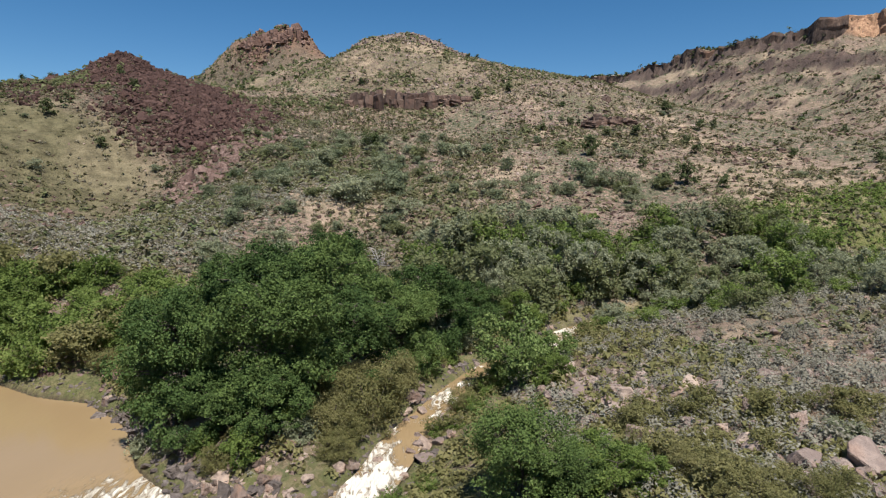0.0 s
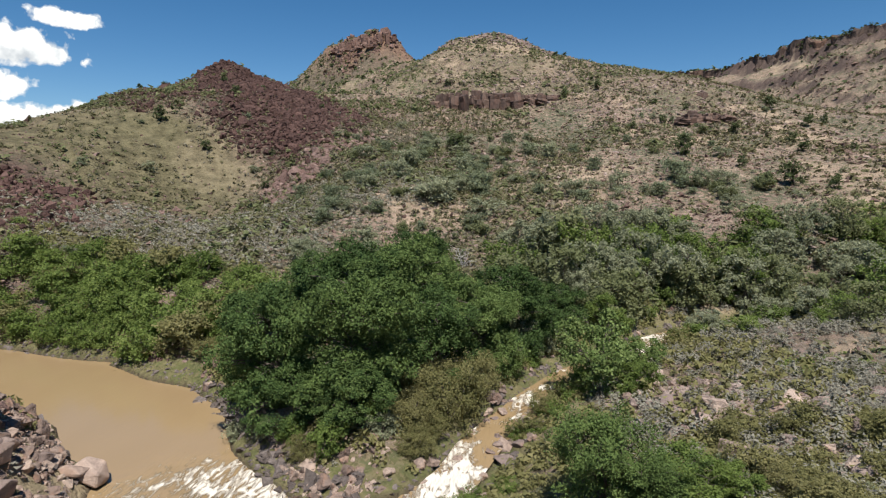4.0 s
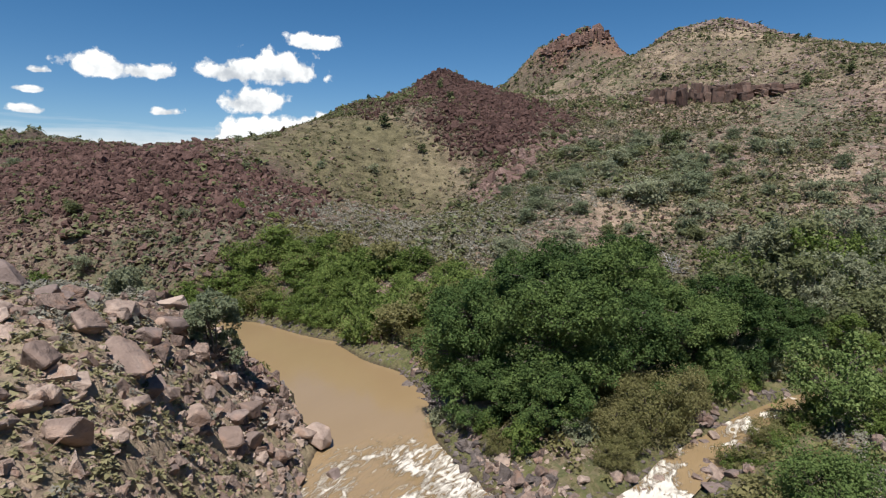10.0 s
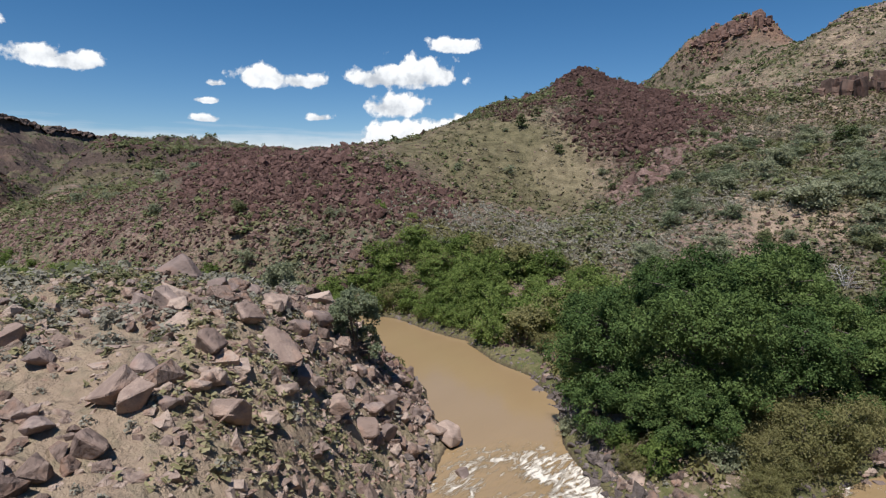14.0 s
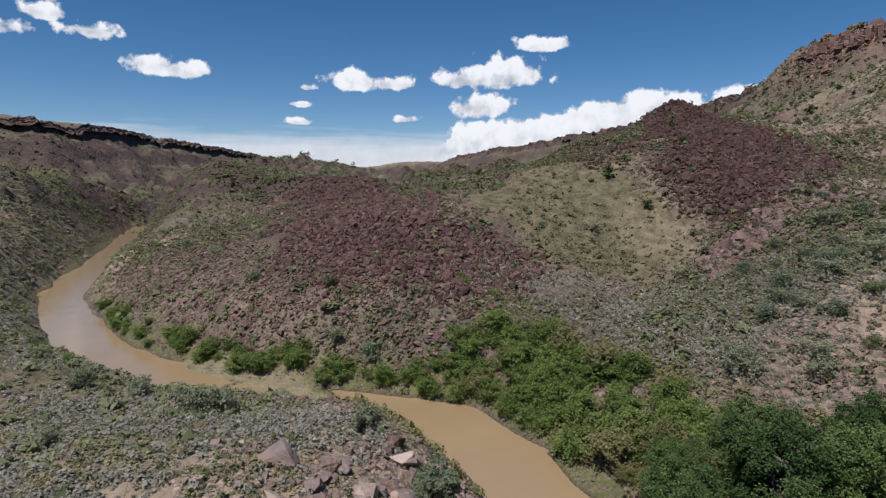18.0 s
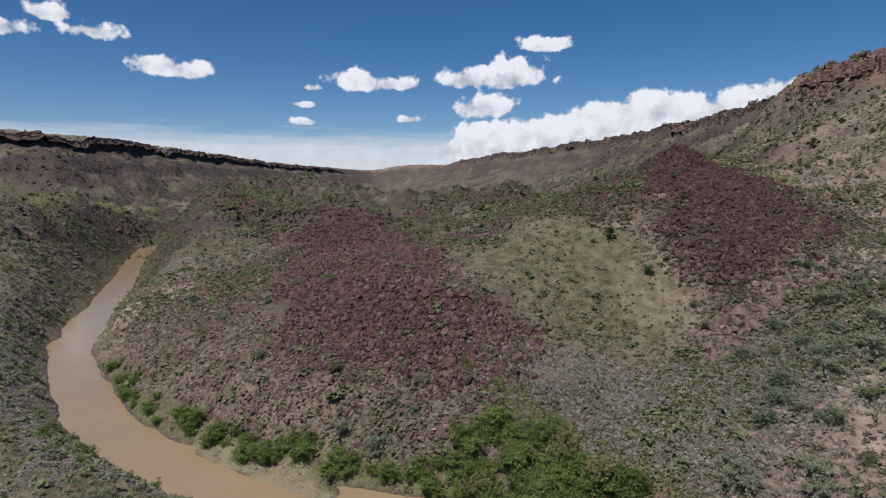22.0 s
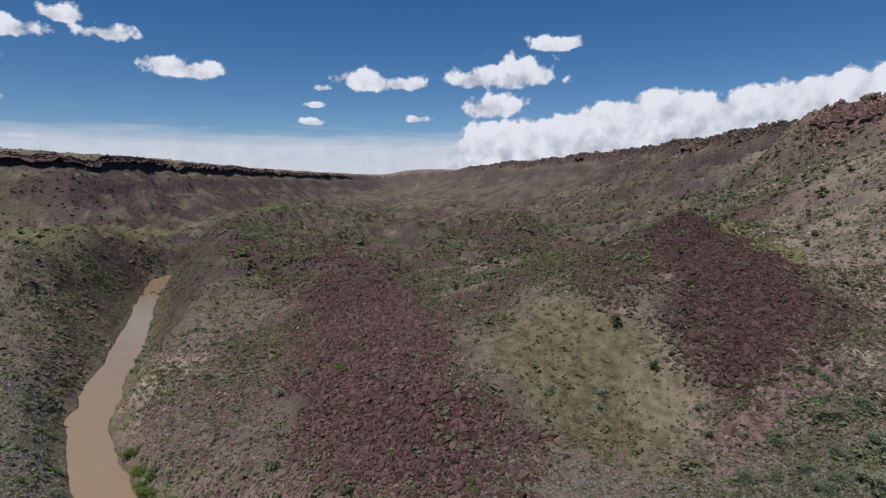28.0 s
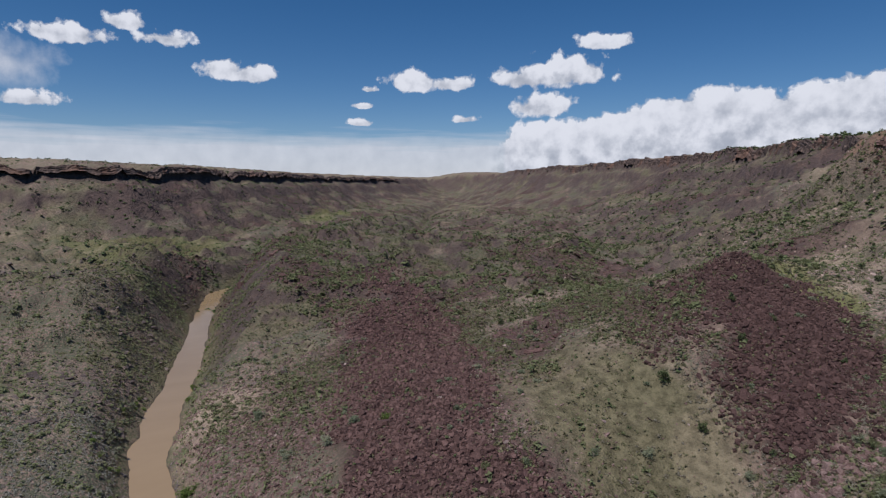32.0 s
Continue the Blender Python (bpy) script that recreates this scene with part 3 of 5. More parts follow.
def rapid(runs, x, y):
    return (0.25 + 0.55 * smooth((fbm(x, y, 5, 3) + 0.12) * 5)) * smooth(1.3 - np.hypot(x + 27, y - 45) / 12.5)


def creek_foam(runs, x, y):
    return 0.2 + 0.6 * smooth((fbm(x, y, 3.4, 3) - 0.04) * 6) + 0.7 * smooth(1.25 - np.hypot(x + 6.6, y - 49) / 4.5) + 0.3 * smooth(1.2 - np.hypot(x - 22, y - 98) / 6)


ribbon("river_water", RIVER[4:], 14.0, lambda r: 0.0 * r, rapid, "slow opaque brown river with a white rapid")
ribbon("creek_water", CREEK, 2.3, lambda r: 0.85 + 0.028 * r - 0.85 * smooth(1 - r / 12), creek_foam, "shallow brown creek tumbling white over stones")


def rim_wall(label, points, tall, deep, inset, paint=None, ragged_top=1.0):
    """A broken cliff along the edge of the plateau: upright buttresses and recesses, cut off level at the top."""
    line, run = [], []
    for (ax, ay), (bx, by) in zip(points[:-1], points[1:]):
        n = int(math.hypot(bx - ax, by - ay) / 4)
        line += [(ax + (bx - ax) * k / n, ay + (by - ay) * k / n) for k in range(n)]
    line = np.array(line)
    way = np.gradient(line, axis=0)
    way /= np.linalg.norm(way, axis=1, keepdims=True)
    side = np.stack([-way[:, 1], way[:, 0]], 1)
    # move each place across the line to where the plateau really breaks off
    shifts = np.linspace(-70, 70, 141)
    grid = line[:, None] + side[:, None] * shifts[None, :, None]
    gap = np.abs(rim_depth(grid[..., 0], grid[..., 1]) - inset)
    line = line + side * shifts[gap.argmin(1)][:, None]
    line[1:-1] = (line[:-2] + 2 * line[1:-1] + line[2:]) / 4
    out = np.sign((rim_depth(*(line + side * 6).T) - rim_depth(*(line - side * 6).T)))[:, None] * side
    n = len(line)
    crest = height(line[:, 0] - out[:, 0] * 8, line[:, 1] - out[:, 1] * 8)
    at = np.arange(n)
    crag = 2.6 + deep * (0.45 * vnoise(at * 0.6, np.zeros(n)) + 0.8 * vnoise(at * 0.23, np.ones(n)) + 0.9 * vnoise(at * 0.07, np.full(n, 5.0)))
    crest = crest + ragged_top * (5.0 * vnoise(at * 0.31, np.full(n, 6.0)) + 2.5 * vnoise(at * 0.8, np.full(n, 7.0)) - 1.0)
    rows = []
    for k, (drop, push) in enumerate(((0.12, -9), (0.0, 0.2), (0.07, 1.0), (0.26, 1.4), (0.3, 2.6), (0.55, 3.0), (0.6, 4.8), (0.85, 5.4), (0.9, 7.2), (1.15, 9.0))):
        j = 2.4 * vnoise(at * 0.9, np.full(n, 3.0 + k)) + 3.0 * vnoise(at * 0.3, np.full(n, 23.0 + k // 2))
        p = line + out * (crag * (push > 0) + push + j)[:, None]
        rows.append(np.column_stack([p, crest + 0.6 - tall * drop * (1 + 0.5 * vnoise(at * 0.13, np.full(n, 9.0)) + 0.35 * vnoise(at * 0.37, np.full(n, 40.0 + k // 2)))]))
    verts = np.concatenate(rows)
    idx = np.arange(10 * n).reshape(10, n)
    faces = np.stack([idx[:-1, :-1], idx[:-1, 1:], idx[1:, 1:], idx[1:, :-1]], -1).reshape(-1, 4)
    me = bpy.data.meshes.new("rim_cliff")
    me.from_pydata(verts.tolist(), [], faces.tolist())
    me.materials.append(paint or CLIFF)
    return tagged(new("rim_cliff", me), label, "cliff", kind="structure")


def cliff_paint(name, dark, mid, light, rust):
    p = Paint(name, 0.9)
    squeeze = p.n.new("ShaderNodeMapping")
    squeeze.inputs["Scale"].default_value = (1.0, 1.0, 0.4)
    p.l.new(p.place, squeeze.inputs[0])
    p.place = squeeze.outputs[0]
    streak = p.noise(0.22, 7, 0.72)
    c = p.ramp(streak, [(0.34, dark), (0.5, mid), (0.68, light)])
    c = p.mix(p.math("MULTIPLY", p.math("SUBTRACT", p.noise(0.02, 3), 0.52), 6.0, clamp=True), c, rust)
    p.bump(p.noise(0.6, 5, 0.7), 1.2)
    return p.colour(c)


CLIFF = cliff_paint("basalt_cliff", (0.03, 0.024, 0.022), (0.085, 0.062, 0.052), (0.2, 0.145, 0.112), (0.18, 0.105, 0.072))
OCHRE = cliff_paint("ochre_cliff", (0.13, 0.08, 0.055), (0.3, 0.185, 0.12), (0.5, 0.34, 0.23), (0.42, 0.24, 0.14))
rim_wall("dark basalt cliff along the west rim of the gorge", [(-3215, 1890), (-2500, 1150), (-1780, 590), (-1390, 270), (-1225, 110), (-1240, -60), (-1280, -300)], 9, 3, 2, None, 0.1)
rim_wall("ochre cliff at the near end of the mesa rim", [(520, 300), (500, 560), (466, 644), (440, 660)], 42, 12, 2, OCHRE)
rim_wall("brown basalt cliff along the mesa rim", [(440, 660), (427, 667), (368, 760), (276, 929), (239, 993), (100, 1010), (-60, 960), (-150, 860)], 42, 13, 2)
rim_wall("dark basalt cliff along the north rim of the gorge", [(-262, 800), (-346, 909), (-473, 1081), (-943, 1445), (-1770, 1866), (-2457, 2223)], 22, 8, 2, None, 0.5)


# ---- plants and stones: paints ----
def leaf_paint(name, dark, mid, light, glow=0.46):
    p = Paint(name, 0.75)
    tone = p.math("MULTIPLY_ADD", p.island(), 0.32, p.math("MULTIPLY_ADD", p.noise(0.6, 3), 0.8, p.math("MULTIPLY_ADD", p.each(), 0.25, -0.08)))
    c = p.ramp(tone, [(0.25, dark), (0.6, mid), (0.95, light)])
    p.colour(c)
    through = p.n.new("ShaderNodeBsdfTranslucent")
    p.l.new(c, through.inputs[0])
    both = p.n.new("ShaderNodeMixShader")
    both.inputs[0].default_value = glow
    p.l.new(p.b.outputs[0], both.inputs[1])
    p.l.new(through.outputs[0], both.inputs[2])
    p.l.new(both.outputs[0], p.n["Material Output"].inputs[0])
    return p.m


def rock_paint(name, dark, mid, light, tint):
    p = Paint(name, 0.88)
    grain = p.math("MULTIPLY_ADD", p.noise(2.5, 6, 0.7), 0.55, p.math("MULTIPLY_ADD", p.noise(0.5, 3), 0.25, 0.1))
    shift = p.math("ADD", p.math("MULTIPLY_ADD", p.each(), 0.22, -0.06), p.math("MULTIPLY", p.island(), 0.26))
    c = p.ramp(p.math("ADD", grain, shift), [(0.35, dark), (0.62, mid), (0.9, light)])
    c = p.mix(p.math("MULTIPLY", p.math("SUBTRACT", p.noise(1.1, 4), 0.5), 3.5, clamp=True), c, tint)
    p.bump(p.math("MULTIPLY_ADD", p.noise(1.6, 6, 0.7), 1.0, p.math("MULTIPLY", p.cells(1.4, "Distance", "DISTANCE_TO_EDGE"), 0.6)), 0.45)
    return p.colour(c)


COTTONWOOD = leaf_paint("cottonwood_leaves", (0.023, 0.046, 0.014), (0.061, 0.106, 0.03), (0.138, 0.198, 0.062), 0.27)
PALE_COTTONWOOD = leaf_paint("pale_cottonwood_leaves", (0.048, 0.08, 0.023), (0.11, 0.165, 0.047), (0.2, 0.262, 0.09), 0.3)
BRIGHT = leaf_paint("willow_leaves", (0.075, 0.115, 0.028), (0.15, 0.21, 0.053), (0.25, 0.31, 0.095))
OLIVE = leaf_paint("silvery_leaves", (0.155, 0.175, 0.105), (0.27, 0.292, 0.182), (0.38, 0.4, 0.272))
SALTBUSH = leaf_paint("saltbush_leaves", (0.12, 0.145, 0.085), (0.2, 0.235, 0.14), (0.3, 0.335, 0.21))
TAMARISK = leaf_paint("tamarisk_twigs", (0.11, 0.115, 0.042), (0.2, 0.195, 0.08), (0.31, 0.285, 0.135))
JUNIPER = leaf_paint("juniper_scales", (0.042, 0.06, 0.022), (0.085, 0.112, 0.044), (0.14, 0.17, 0.075), 0.25)
SAGE = leaf_paint("sage_leaves", (0.145, 0.138, 0.106), (0.243, 0.234, 0.186), (0.375, 0.363, 0.302), 0.3)
GREYBUSH = leaf_paint("greybush_twigs", (0.102, 0.09, 0.063), (0.178, 0.16, 0.115), (0.28, 0.257, 0.192), 0.3)
SCRUB = leaf_paint("scrub_leaves", (0.062, 0.062, 0.029), (0.132, 0.128, 0.063), (0.23, 0.218, 0.12), 0.28)
MOSSY = leaf_paint("mossy_leaves", (0.095, 0.112, 0.048), (0.18, 0.202, 0.095), (0.28, 0.296, 0.155))
STRAW = leaf_paint("dry_grass", (0.17, 0.16, 0.075), (0.27, 0.25, 0.135), (0.38, 0.345, 0.205), 0.3)
BARK = rock_paint("grey_bark", (0.05, 0.042, 0.034), (0.12, 0.10, 0.082), (0.22, 0.19, 0.16), (0.09, 0.075, 0.06))
DEADWOOD = rock_paint("bleached_wood", (0.22, 0.21, 0.2), (0.36, 0.345, 0.33), (0.5, 0.49, 0.47), (0.3, 0.28, 0.26))
BASALT = rock_paint("brown_basalt", (0.085, 0.066, 0.06), (0.20, 0.155, 0.137), (0.36, 0.285, 0.245), (0.25, 0.155, 0.115))
RED_BASALT = rock_paint("red_basalt", (0.03, 0.018, 0.016), (0.07, 0.041, 0.035), (0.152, 0.092, 0.078), (0.094, 0.05, 0.041))
SHORE = rock_paint("grey_river_stone", (0.055, 0.046, 0.042), (0.135, 0.113, 0.104), (0.27, 0.232, 0.212), (0.11, 0.088, 0.072))
LAVA = rock_paint("dark_lava", (0.035, 0.03, 0.028), (0.085, 0.068, 0.06), (0.17, 0.135, 0.115), (0.11, 0.07, 0.055))
PINK = rock_paint("pinkish_rubble", (0.075, 0.048, 0.042), (0.16, 0.105, 0.09), (0.29, 0.205, 0.175), (0.13, 0.074, 0.06))
RUST = rock_paint("rust_brown_basalt", (0.075, 0.055, 0.048), (0.215, 0.16, 0.133), (0.42, 0.33, 0.27), (0.31, 0.185, 0.125))
RED_CRAG = rock_paint("red_crag", (0.05, 0.03, 0.025), (0.125, 0.077, 0.062), (0.23, 0.15, 0.123), (0.15, 0.078, 0.057))
BROWN = rock_paint("dull_red_rubble", (0.05, 0.033, 0.028), (0.13, 0.087, 0.073), (0.255, 0.178, 0.15), (0.15, 0.082, 0.062))
CRAG = rock_paint("brown_crag", (0.028, 0.02, 0.018), (0.08, 0.056, 0.047), (0.18, 0.125, 0.1), (0.12, 0.066, 0.05))


# ---- builders ----
def mesh_of(name, verts, faces, paint, flat=True):
    me = bpy.data.meshes.new(name)
    verts, faces = np.asarray(verts, np.float32), np.asarray(faces, np.int32)
    k = faces.shape[1]
    me.vertices.add(len(verts))
    me.vertices.foreach_set("co", verts.ravel())
    me.loops.add(faces.size)
    me.loops.foreach_set("vertex_index", faces.ravel())
    me.polygons.add(len(faces))
    me.polygons.foreach_set("loop_start", np.arange(0, faces.size, k, dtype=np.int32))
    me.update(calc_edges=True)
    me.polygons.foreach_set("use_smooth", np.full(len(faces), not flat))
    me.materials.append(paint)
    return me


def part(name, me, parent, label=""):
    ob = new(name, me)
    ob.parent = parent
    return tagged(ob, label)


def leaves(rng, centres, spread, size, outward=None, wild=0.62):
    """Small folded leaf sprays scattered round centres, turned to the light: verts, triangles."""
    n = len(centres)
    at = centres + rng.normal(size=(n, 3)) * spread
    if outward is None:
        outward = at - at.mean(0)
    outward = outward / np.maximum(np.linalg.norm(outward, axis=1, keepdims=True), 1e-6)
    up = outward * 0.5 + rng.normal(size=(n, 3)) * wild + np.array([0, 0, 0.55])
    up /= np.linalg.norm(up, axis=1, keepdims=True)
    a = np.cross(up, rng.normal(size=(n, 3)))
    a /= np.linalg.norm(a, axis=1, keepdims=True)
    b = np.cross(up, a)
    s = size * rng.uniform(0.6, 1.35, (n, 1))
    skew = rng.uniform(-0.5, 0.5, (n, 1))
    spray = np.stack([at - a * s - b * s * 0.4, at + a * s - b * s * 0.4, at + b * s * 0.85 + a * s * skew], 1)
    return spray.reshape(-1, 3), np.arange(n * 3).reshape(n, 3)


def tubes(paths, sides=6):
    """Tapered limbs from lists of (place, radius): verts, quads."""
    verts, faces = [], []
    for path in paths:
        base = len(verts)
        for i, (p, r) in enumerate(path):
            q = path[min(i + 1, len(path) - 1)][0] - path[max(i - 1, 0)][0]
            q = q / max(np.linalg.norm(q), 1e-6)
            side = np.cross(q, (0.31, 0.95, 0.1))
            side /= np.linalg.norm(side)
            other = np.cross(q, side)
            for k in range(sides):
                t = 2 * math.pi * k / sides
                verts.append(p + r * (math.cos(t) * side + math.sin(t) * other))
        for i in range(len(path) - 1):
            for k in range(sides):
                j = (k + 1) % sides
                faces.append((base + i * sides + k, base + i * sides + j, base + (i + 1) * sides + j, base + (i + 1) * sides + k))
    return verts, faces


def grow(seed, tall, wide, boughs, start, droop=0.0, trunks=1, lean=0.15):
    """Limbs of a tree and the places of its leaf clumps."""
    rng = np.random.RandomState(seed)
    paths, tips = [], []
    for _ in range(trunks):
        tilt = rng.normal(size=2) * lean
        if trunks > 1:
            ang = rng.uniform(0, 6.28)
            tilt = np.array([math.cos(ang), math.sin(ang)]) * rng.uniform(0.1, 0.45) * wide / tall
        stem = [np.array([tilt[0] * f * tall + 0.03 * tall * math.sin(5 * f), tilt[1] * f * tall, f * tall * 0.82]) for f in np.linspace(0, 1, 6)]
        girth = 0.032 * tall / math.sqrt(trunks)
        paths.append([(p, girth * (1 - 0.85 * i / 5) + 0.012) for i, p in enumerate(stem)])
        for _ in range(max(2, boughs // trunks)):
            f = rng.uniform(start, 0.98)
            root = stem[0] * 0 + np.array([np.interp(f, np.linspace(0, 1, 6), [s[k] for s in stem]) for k in range(3)])
            ang = rng.uniform(0, 6.28)
            g = (f - start) / (1 - start)
            reach = wide * 0.5 * math.sqrt(max(0.08, 1 - (1.5 * g - 0.5) ** 2 * 0.8)) * rng.uniform(0.55, 1.08)
            end = root + np.array([math.cos(ang) * reach, math.sin(ang) * reach, tall * (rng.uniform(0.02, 0.17) - droop)])
            end[2] = max(end[2], 0.06 * tall)
            mid = (root + end) / 2 + np.array([0, 0, 0.03 * tall])
            paths.append([(root, girth * 0.42), (mid, girth * 0.25), (end, girth * 0.08 + 0.004)])
            tips += [end, mid * 0.35 + end * 0.65, mid + rng.normal(size=3) * 0.06 * wide]
    tips.append(stem[-1] + np.array([0, 0, 0.10 * tall]))
    return paths, np.array(tips)


def plant(kind, label, category, seed, tall, wide, boughs, start, count, size, paint, clump, group="", droop=0.0, trunks=1, bark=None, sides=5, twigs=3, lobes=0):
    """A tree or shrub. With lobes the crown is built of that many billowing masses with shade between them, else of loose clumps at the twigs."""
    rng = np.random.RandomState(seed + 100)
    paths, tips = grow(seed, tall, wide, boughs, start, droop, trunks)
    ob = tagged(new(kind), label, category, group)
    limbs = lobes >= 40
    v, f = tubes(paths[:1] if limbs else paths, sides)
    part("trunk", mesh_of("trunk", v, f, bark or BARK, False), ob)
    for path in paths[1:] if limbs else ():
        v, f = tubes([path], sides)
        part("limb", mesh_of("limb", v, f, bark or BARK, False), ob)
    if lobes:
        # the masses sit apart from one another, the outer and upper twigs first
        reach = np.hypot(tips[:, 0], tips[:, 1]) / (0.5 * wide) + tips[:, 2] / tall
        chosen = [int(reach.argmax())]
        while len(chosen) < lobes:
            gap = np.min(np.linalg.norm(tips[:, None] - tips[chosen][None], axis=2), 1)
            chosen.append(int((gap * (0.4 + reach) * rng.uniform(0.75, 1.0, len(tips))).argmax()))
        each = 24
        bulk = np.repeat(rng.uniform(1.2, 2.3, lobes) * clump * wide, each)[:, None]
        way = rng.normal(size=(lobes * each, 3)) + np.array([0, 0, 0.45])
        way /= np.linalg.norm(way, axis=1, keepdims=True)
        heart = np.repeat(tips[chosen], each, 0)
        tips = heart + way * bulk * rng.uniform(0.6, 1.12, (lobes * each, 1)) * np.array([1.0, 1.0, 0.9])
        lean, clump = way, clump * 0.36
    else:
        tips = np.repeat(tips, twigs, 0)
        tips = tips + rng.normal(size=tips.shape) * np.array([1.0, 1.0, 0.75]) * clump * wide * 0.95
        lean, clump = 0.25 * (tips - np.array([0, 0, 0.45 * tall])), clump * 0.52
    # clumps of uneven weight, so that the crown keeps gaps
    weight = rng.gamma(1.6, 1.0, len(tips))
    pick = rng.choice(len(tips), count, p=weight / weight.sum())
    fall = rng.normal(size=(count, 3)) * np.array([1, 1, 0.8]) * clump * wide
    v, f = leaves(rng, tips[pick] + fall, 0.012 * wide, size, fall / max(clump * wide, 0.01) * 0.4 + lean[pick] / np.maximum(np.linalg.norm(lean[pick], axis=1, keepdims=True), 0.01))
    v[:, 2] = np.maximum(v[:, 2], 0.02)
    part("crown", mesh_of("crown", v, f, paint), ob)
    return ob


FIRST = {}


def stand(ob, x, y, turn=0.0, size=1.0, high=1.0, sink=0.1):
    """A plant or stone at a place on the ground: the first goes there itself, the next are copies."""
    z = float(height(np.array([x]), np.array([y]))[0]) - sink
    m = pose(x, y, z, 0, 0, turn) @ Matrix.Diagonal((size, size, size * high, 1))
    if ob.name not in FIRST:
        FIRST[ob.name] = True
        ob.matrix_basis = m
        return ob
    made = copy_thing(ob, m)
    made.scale = m.to_scale()
    return made


def spot(rng, n, x0, x1, y0, y1, keep):
    """n places in a box that keep(x, y) lets pass with the chance that it gives."""
    xs, ys = np.zeros(0), np.zeros(0)
    for _ in range(60):
        x, y = rng.uniform(x0, x1, n * 2), rng.uniform(y0, y1, n * 2)
        ok = rng.rand(n * 2) < keep(x, y)
        xs, ys = np.concatenate([xs, x[ok]]), np.concatenate([ys, y[ok]])
        if len(xs) >= n:
            break
    return xs[:n], ys[:n]


def scatter(name, kinds, x, y, sizes, paint, label, category, rng, sink=0.0, squash=(0.8, 1.2), tip=0.0):
    """Many small alike things joined into one mesh: kinds are (verts, faces) of about unit size."""
    z = height(x, y) - sink * sizes
    all_v, all_f, base = [], [], 0
    which = rng.randint(0, len(kinds), len(x))
    for k, (v, f) in enumerate(kinds):
        sel = np.where(which == k)[0]
        if not len(sel):
            continue
        t = rng.uniform(0, 6.28, len(sel))
        c, s = np.cos(t)[:, None], np.sin(t)[:, None]
        sx = sizes[sel][:, None] * rng.uniform(0.85, 1.2, (len(sel), 1))
        sz = sizes[sel][:, None] * rng.uniform(*squash, (len(sel), 1))
        vx, vy, vz = v[None, :, 0] * sx, v[None, :, 1] * sx, v[None, :, 2] * sz
        lean = rng.normal(size=(len(sel), 1)) * tip
        vx, vz = vx * np.cos(lean) - vz * np.sin(lean), vx * np.sin(lean) + vz * np.cos(lean)
        w = np.stack([vx * c - vy * s + x[sel][:, None], vx * s + vy * c + y[sel][:, None], vz + z[sel][:, None]], -1)
        all_v.append(w.reshape(-1, 3))
        all_f.append((f[None] + (np.arange(len(sel)) * len(v))[:, None, None] + base).reshape(-1, f.shape[1]))
        base += len(sel) * len(v)
    me = mesh_of(name, np.concatenate(all_v), np.concatenate(all_f), paint)
    return tagged(new(name, me), label, category, kind="stuff")


def tuft(seed, count, leaf, flat=0.74):
    """A small bush of leaf sprays over a rounded, uneven dome, one unit wide."""
    rng = np.random.RandomState(seed)
    d = rng.normal(size=(count, 3))
    d[:, 2] = np.abs(d[:, 2])
    d /= np.linalg.norm(d, axis=1, keepdims=True)
    lobes = 1 + 0.25 * np.sin(3 * np.arctan2(d[:, 1], d[:, 0]) + seed)
    at = d * (0.48 * lobes * rng.uniform(0.55, 1.05, count) ** 0.6)[:, None] * np.array([1, 1, flat * 1.6])
    v, f = leaves(rng, at, 0.03, leaf, d, 0.4)
    v[:, 2] = np.maximum(v[:, 2], -0.05)
    return v, f


def block(seed, corners, flat=0.75, bevel=0.0):
    """An angular stone about one unit across: a bmesh."""
    rng = np.random.RandomState(seed)
    bm = bmesh.new()
    for _ in range(corners):
        d = rng.normal(size=3)
        d /= np.abs(d).max() ** 0.55 * np.linalg.norm(d) ** 0.45
        bm.verts.new(d * 0.5 * np.array([1, rng.uniform(0.75, 1), flat]))
    done = bmesh.ops.convex_hull(bm, input=bm.verts)
    bmesh.ops.delete(bm, geom=[g for g in done["geom_interior"] if isinstance(g, bmesh.types.BMVert)], context="VERTS")
    bmesh.ops.dissolve_limit(bm, angle_limit=radians(14), verts=bm.verts, edges=bm.edges)
    if bevel:
        bmesh.ops.bevel(bm, geom=bm.edges[:], offset=bevel, segments=1, affect="EDGES")
    bmesh.ops.triangulate(bm, faces=bm.faces)
    return bm


def slab(seed):
    """A squared, cracked-off column of rock, one unit each way: a bmesh."""
    rng = np.random.RandomState(seed)
    bm = bmesh.new()
    bmesh.ops.create_cube(bm, size=1.0)
    bmesh.ops.subdivide_edges(bm, edges=[e for e in bm.edges if abs(e.verts[0].co.z - e.verts[1].co.z) > 0.5], cuts=2)
    for v in bm.verts:
        v.co += Vector(rng.normal(size=3) * (0.07, 0.07, 0.06))
    bmesh.ops.bevel(bm, geom=bm.edges[:], offset=0.025, segments=1, affect="EDGES")
    bmesh.ops.triangulate(bm, faces=bm.faces)
    return bm


def block_arrays(seed, corners, flat=0.75):
    bm = block(seed, corners, flat)
    bm.verts.index_update()
    v = np.array([p.co[:] for p in bm.verts])
    f = np.array([[p.index for p in face.verts] for face in bm.faces])
    bm.free()
    return v, f


def water_gap(x, y):
    return np.minimum(segment_distance(x, y, RIVER)[0] - 9, segment_distance(x, y, CREEK)[0] - 2.5)


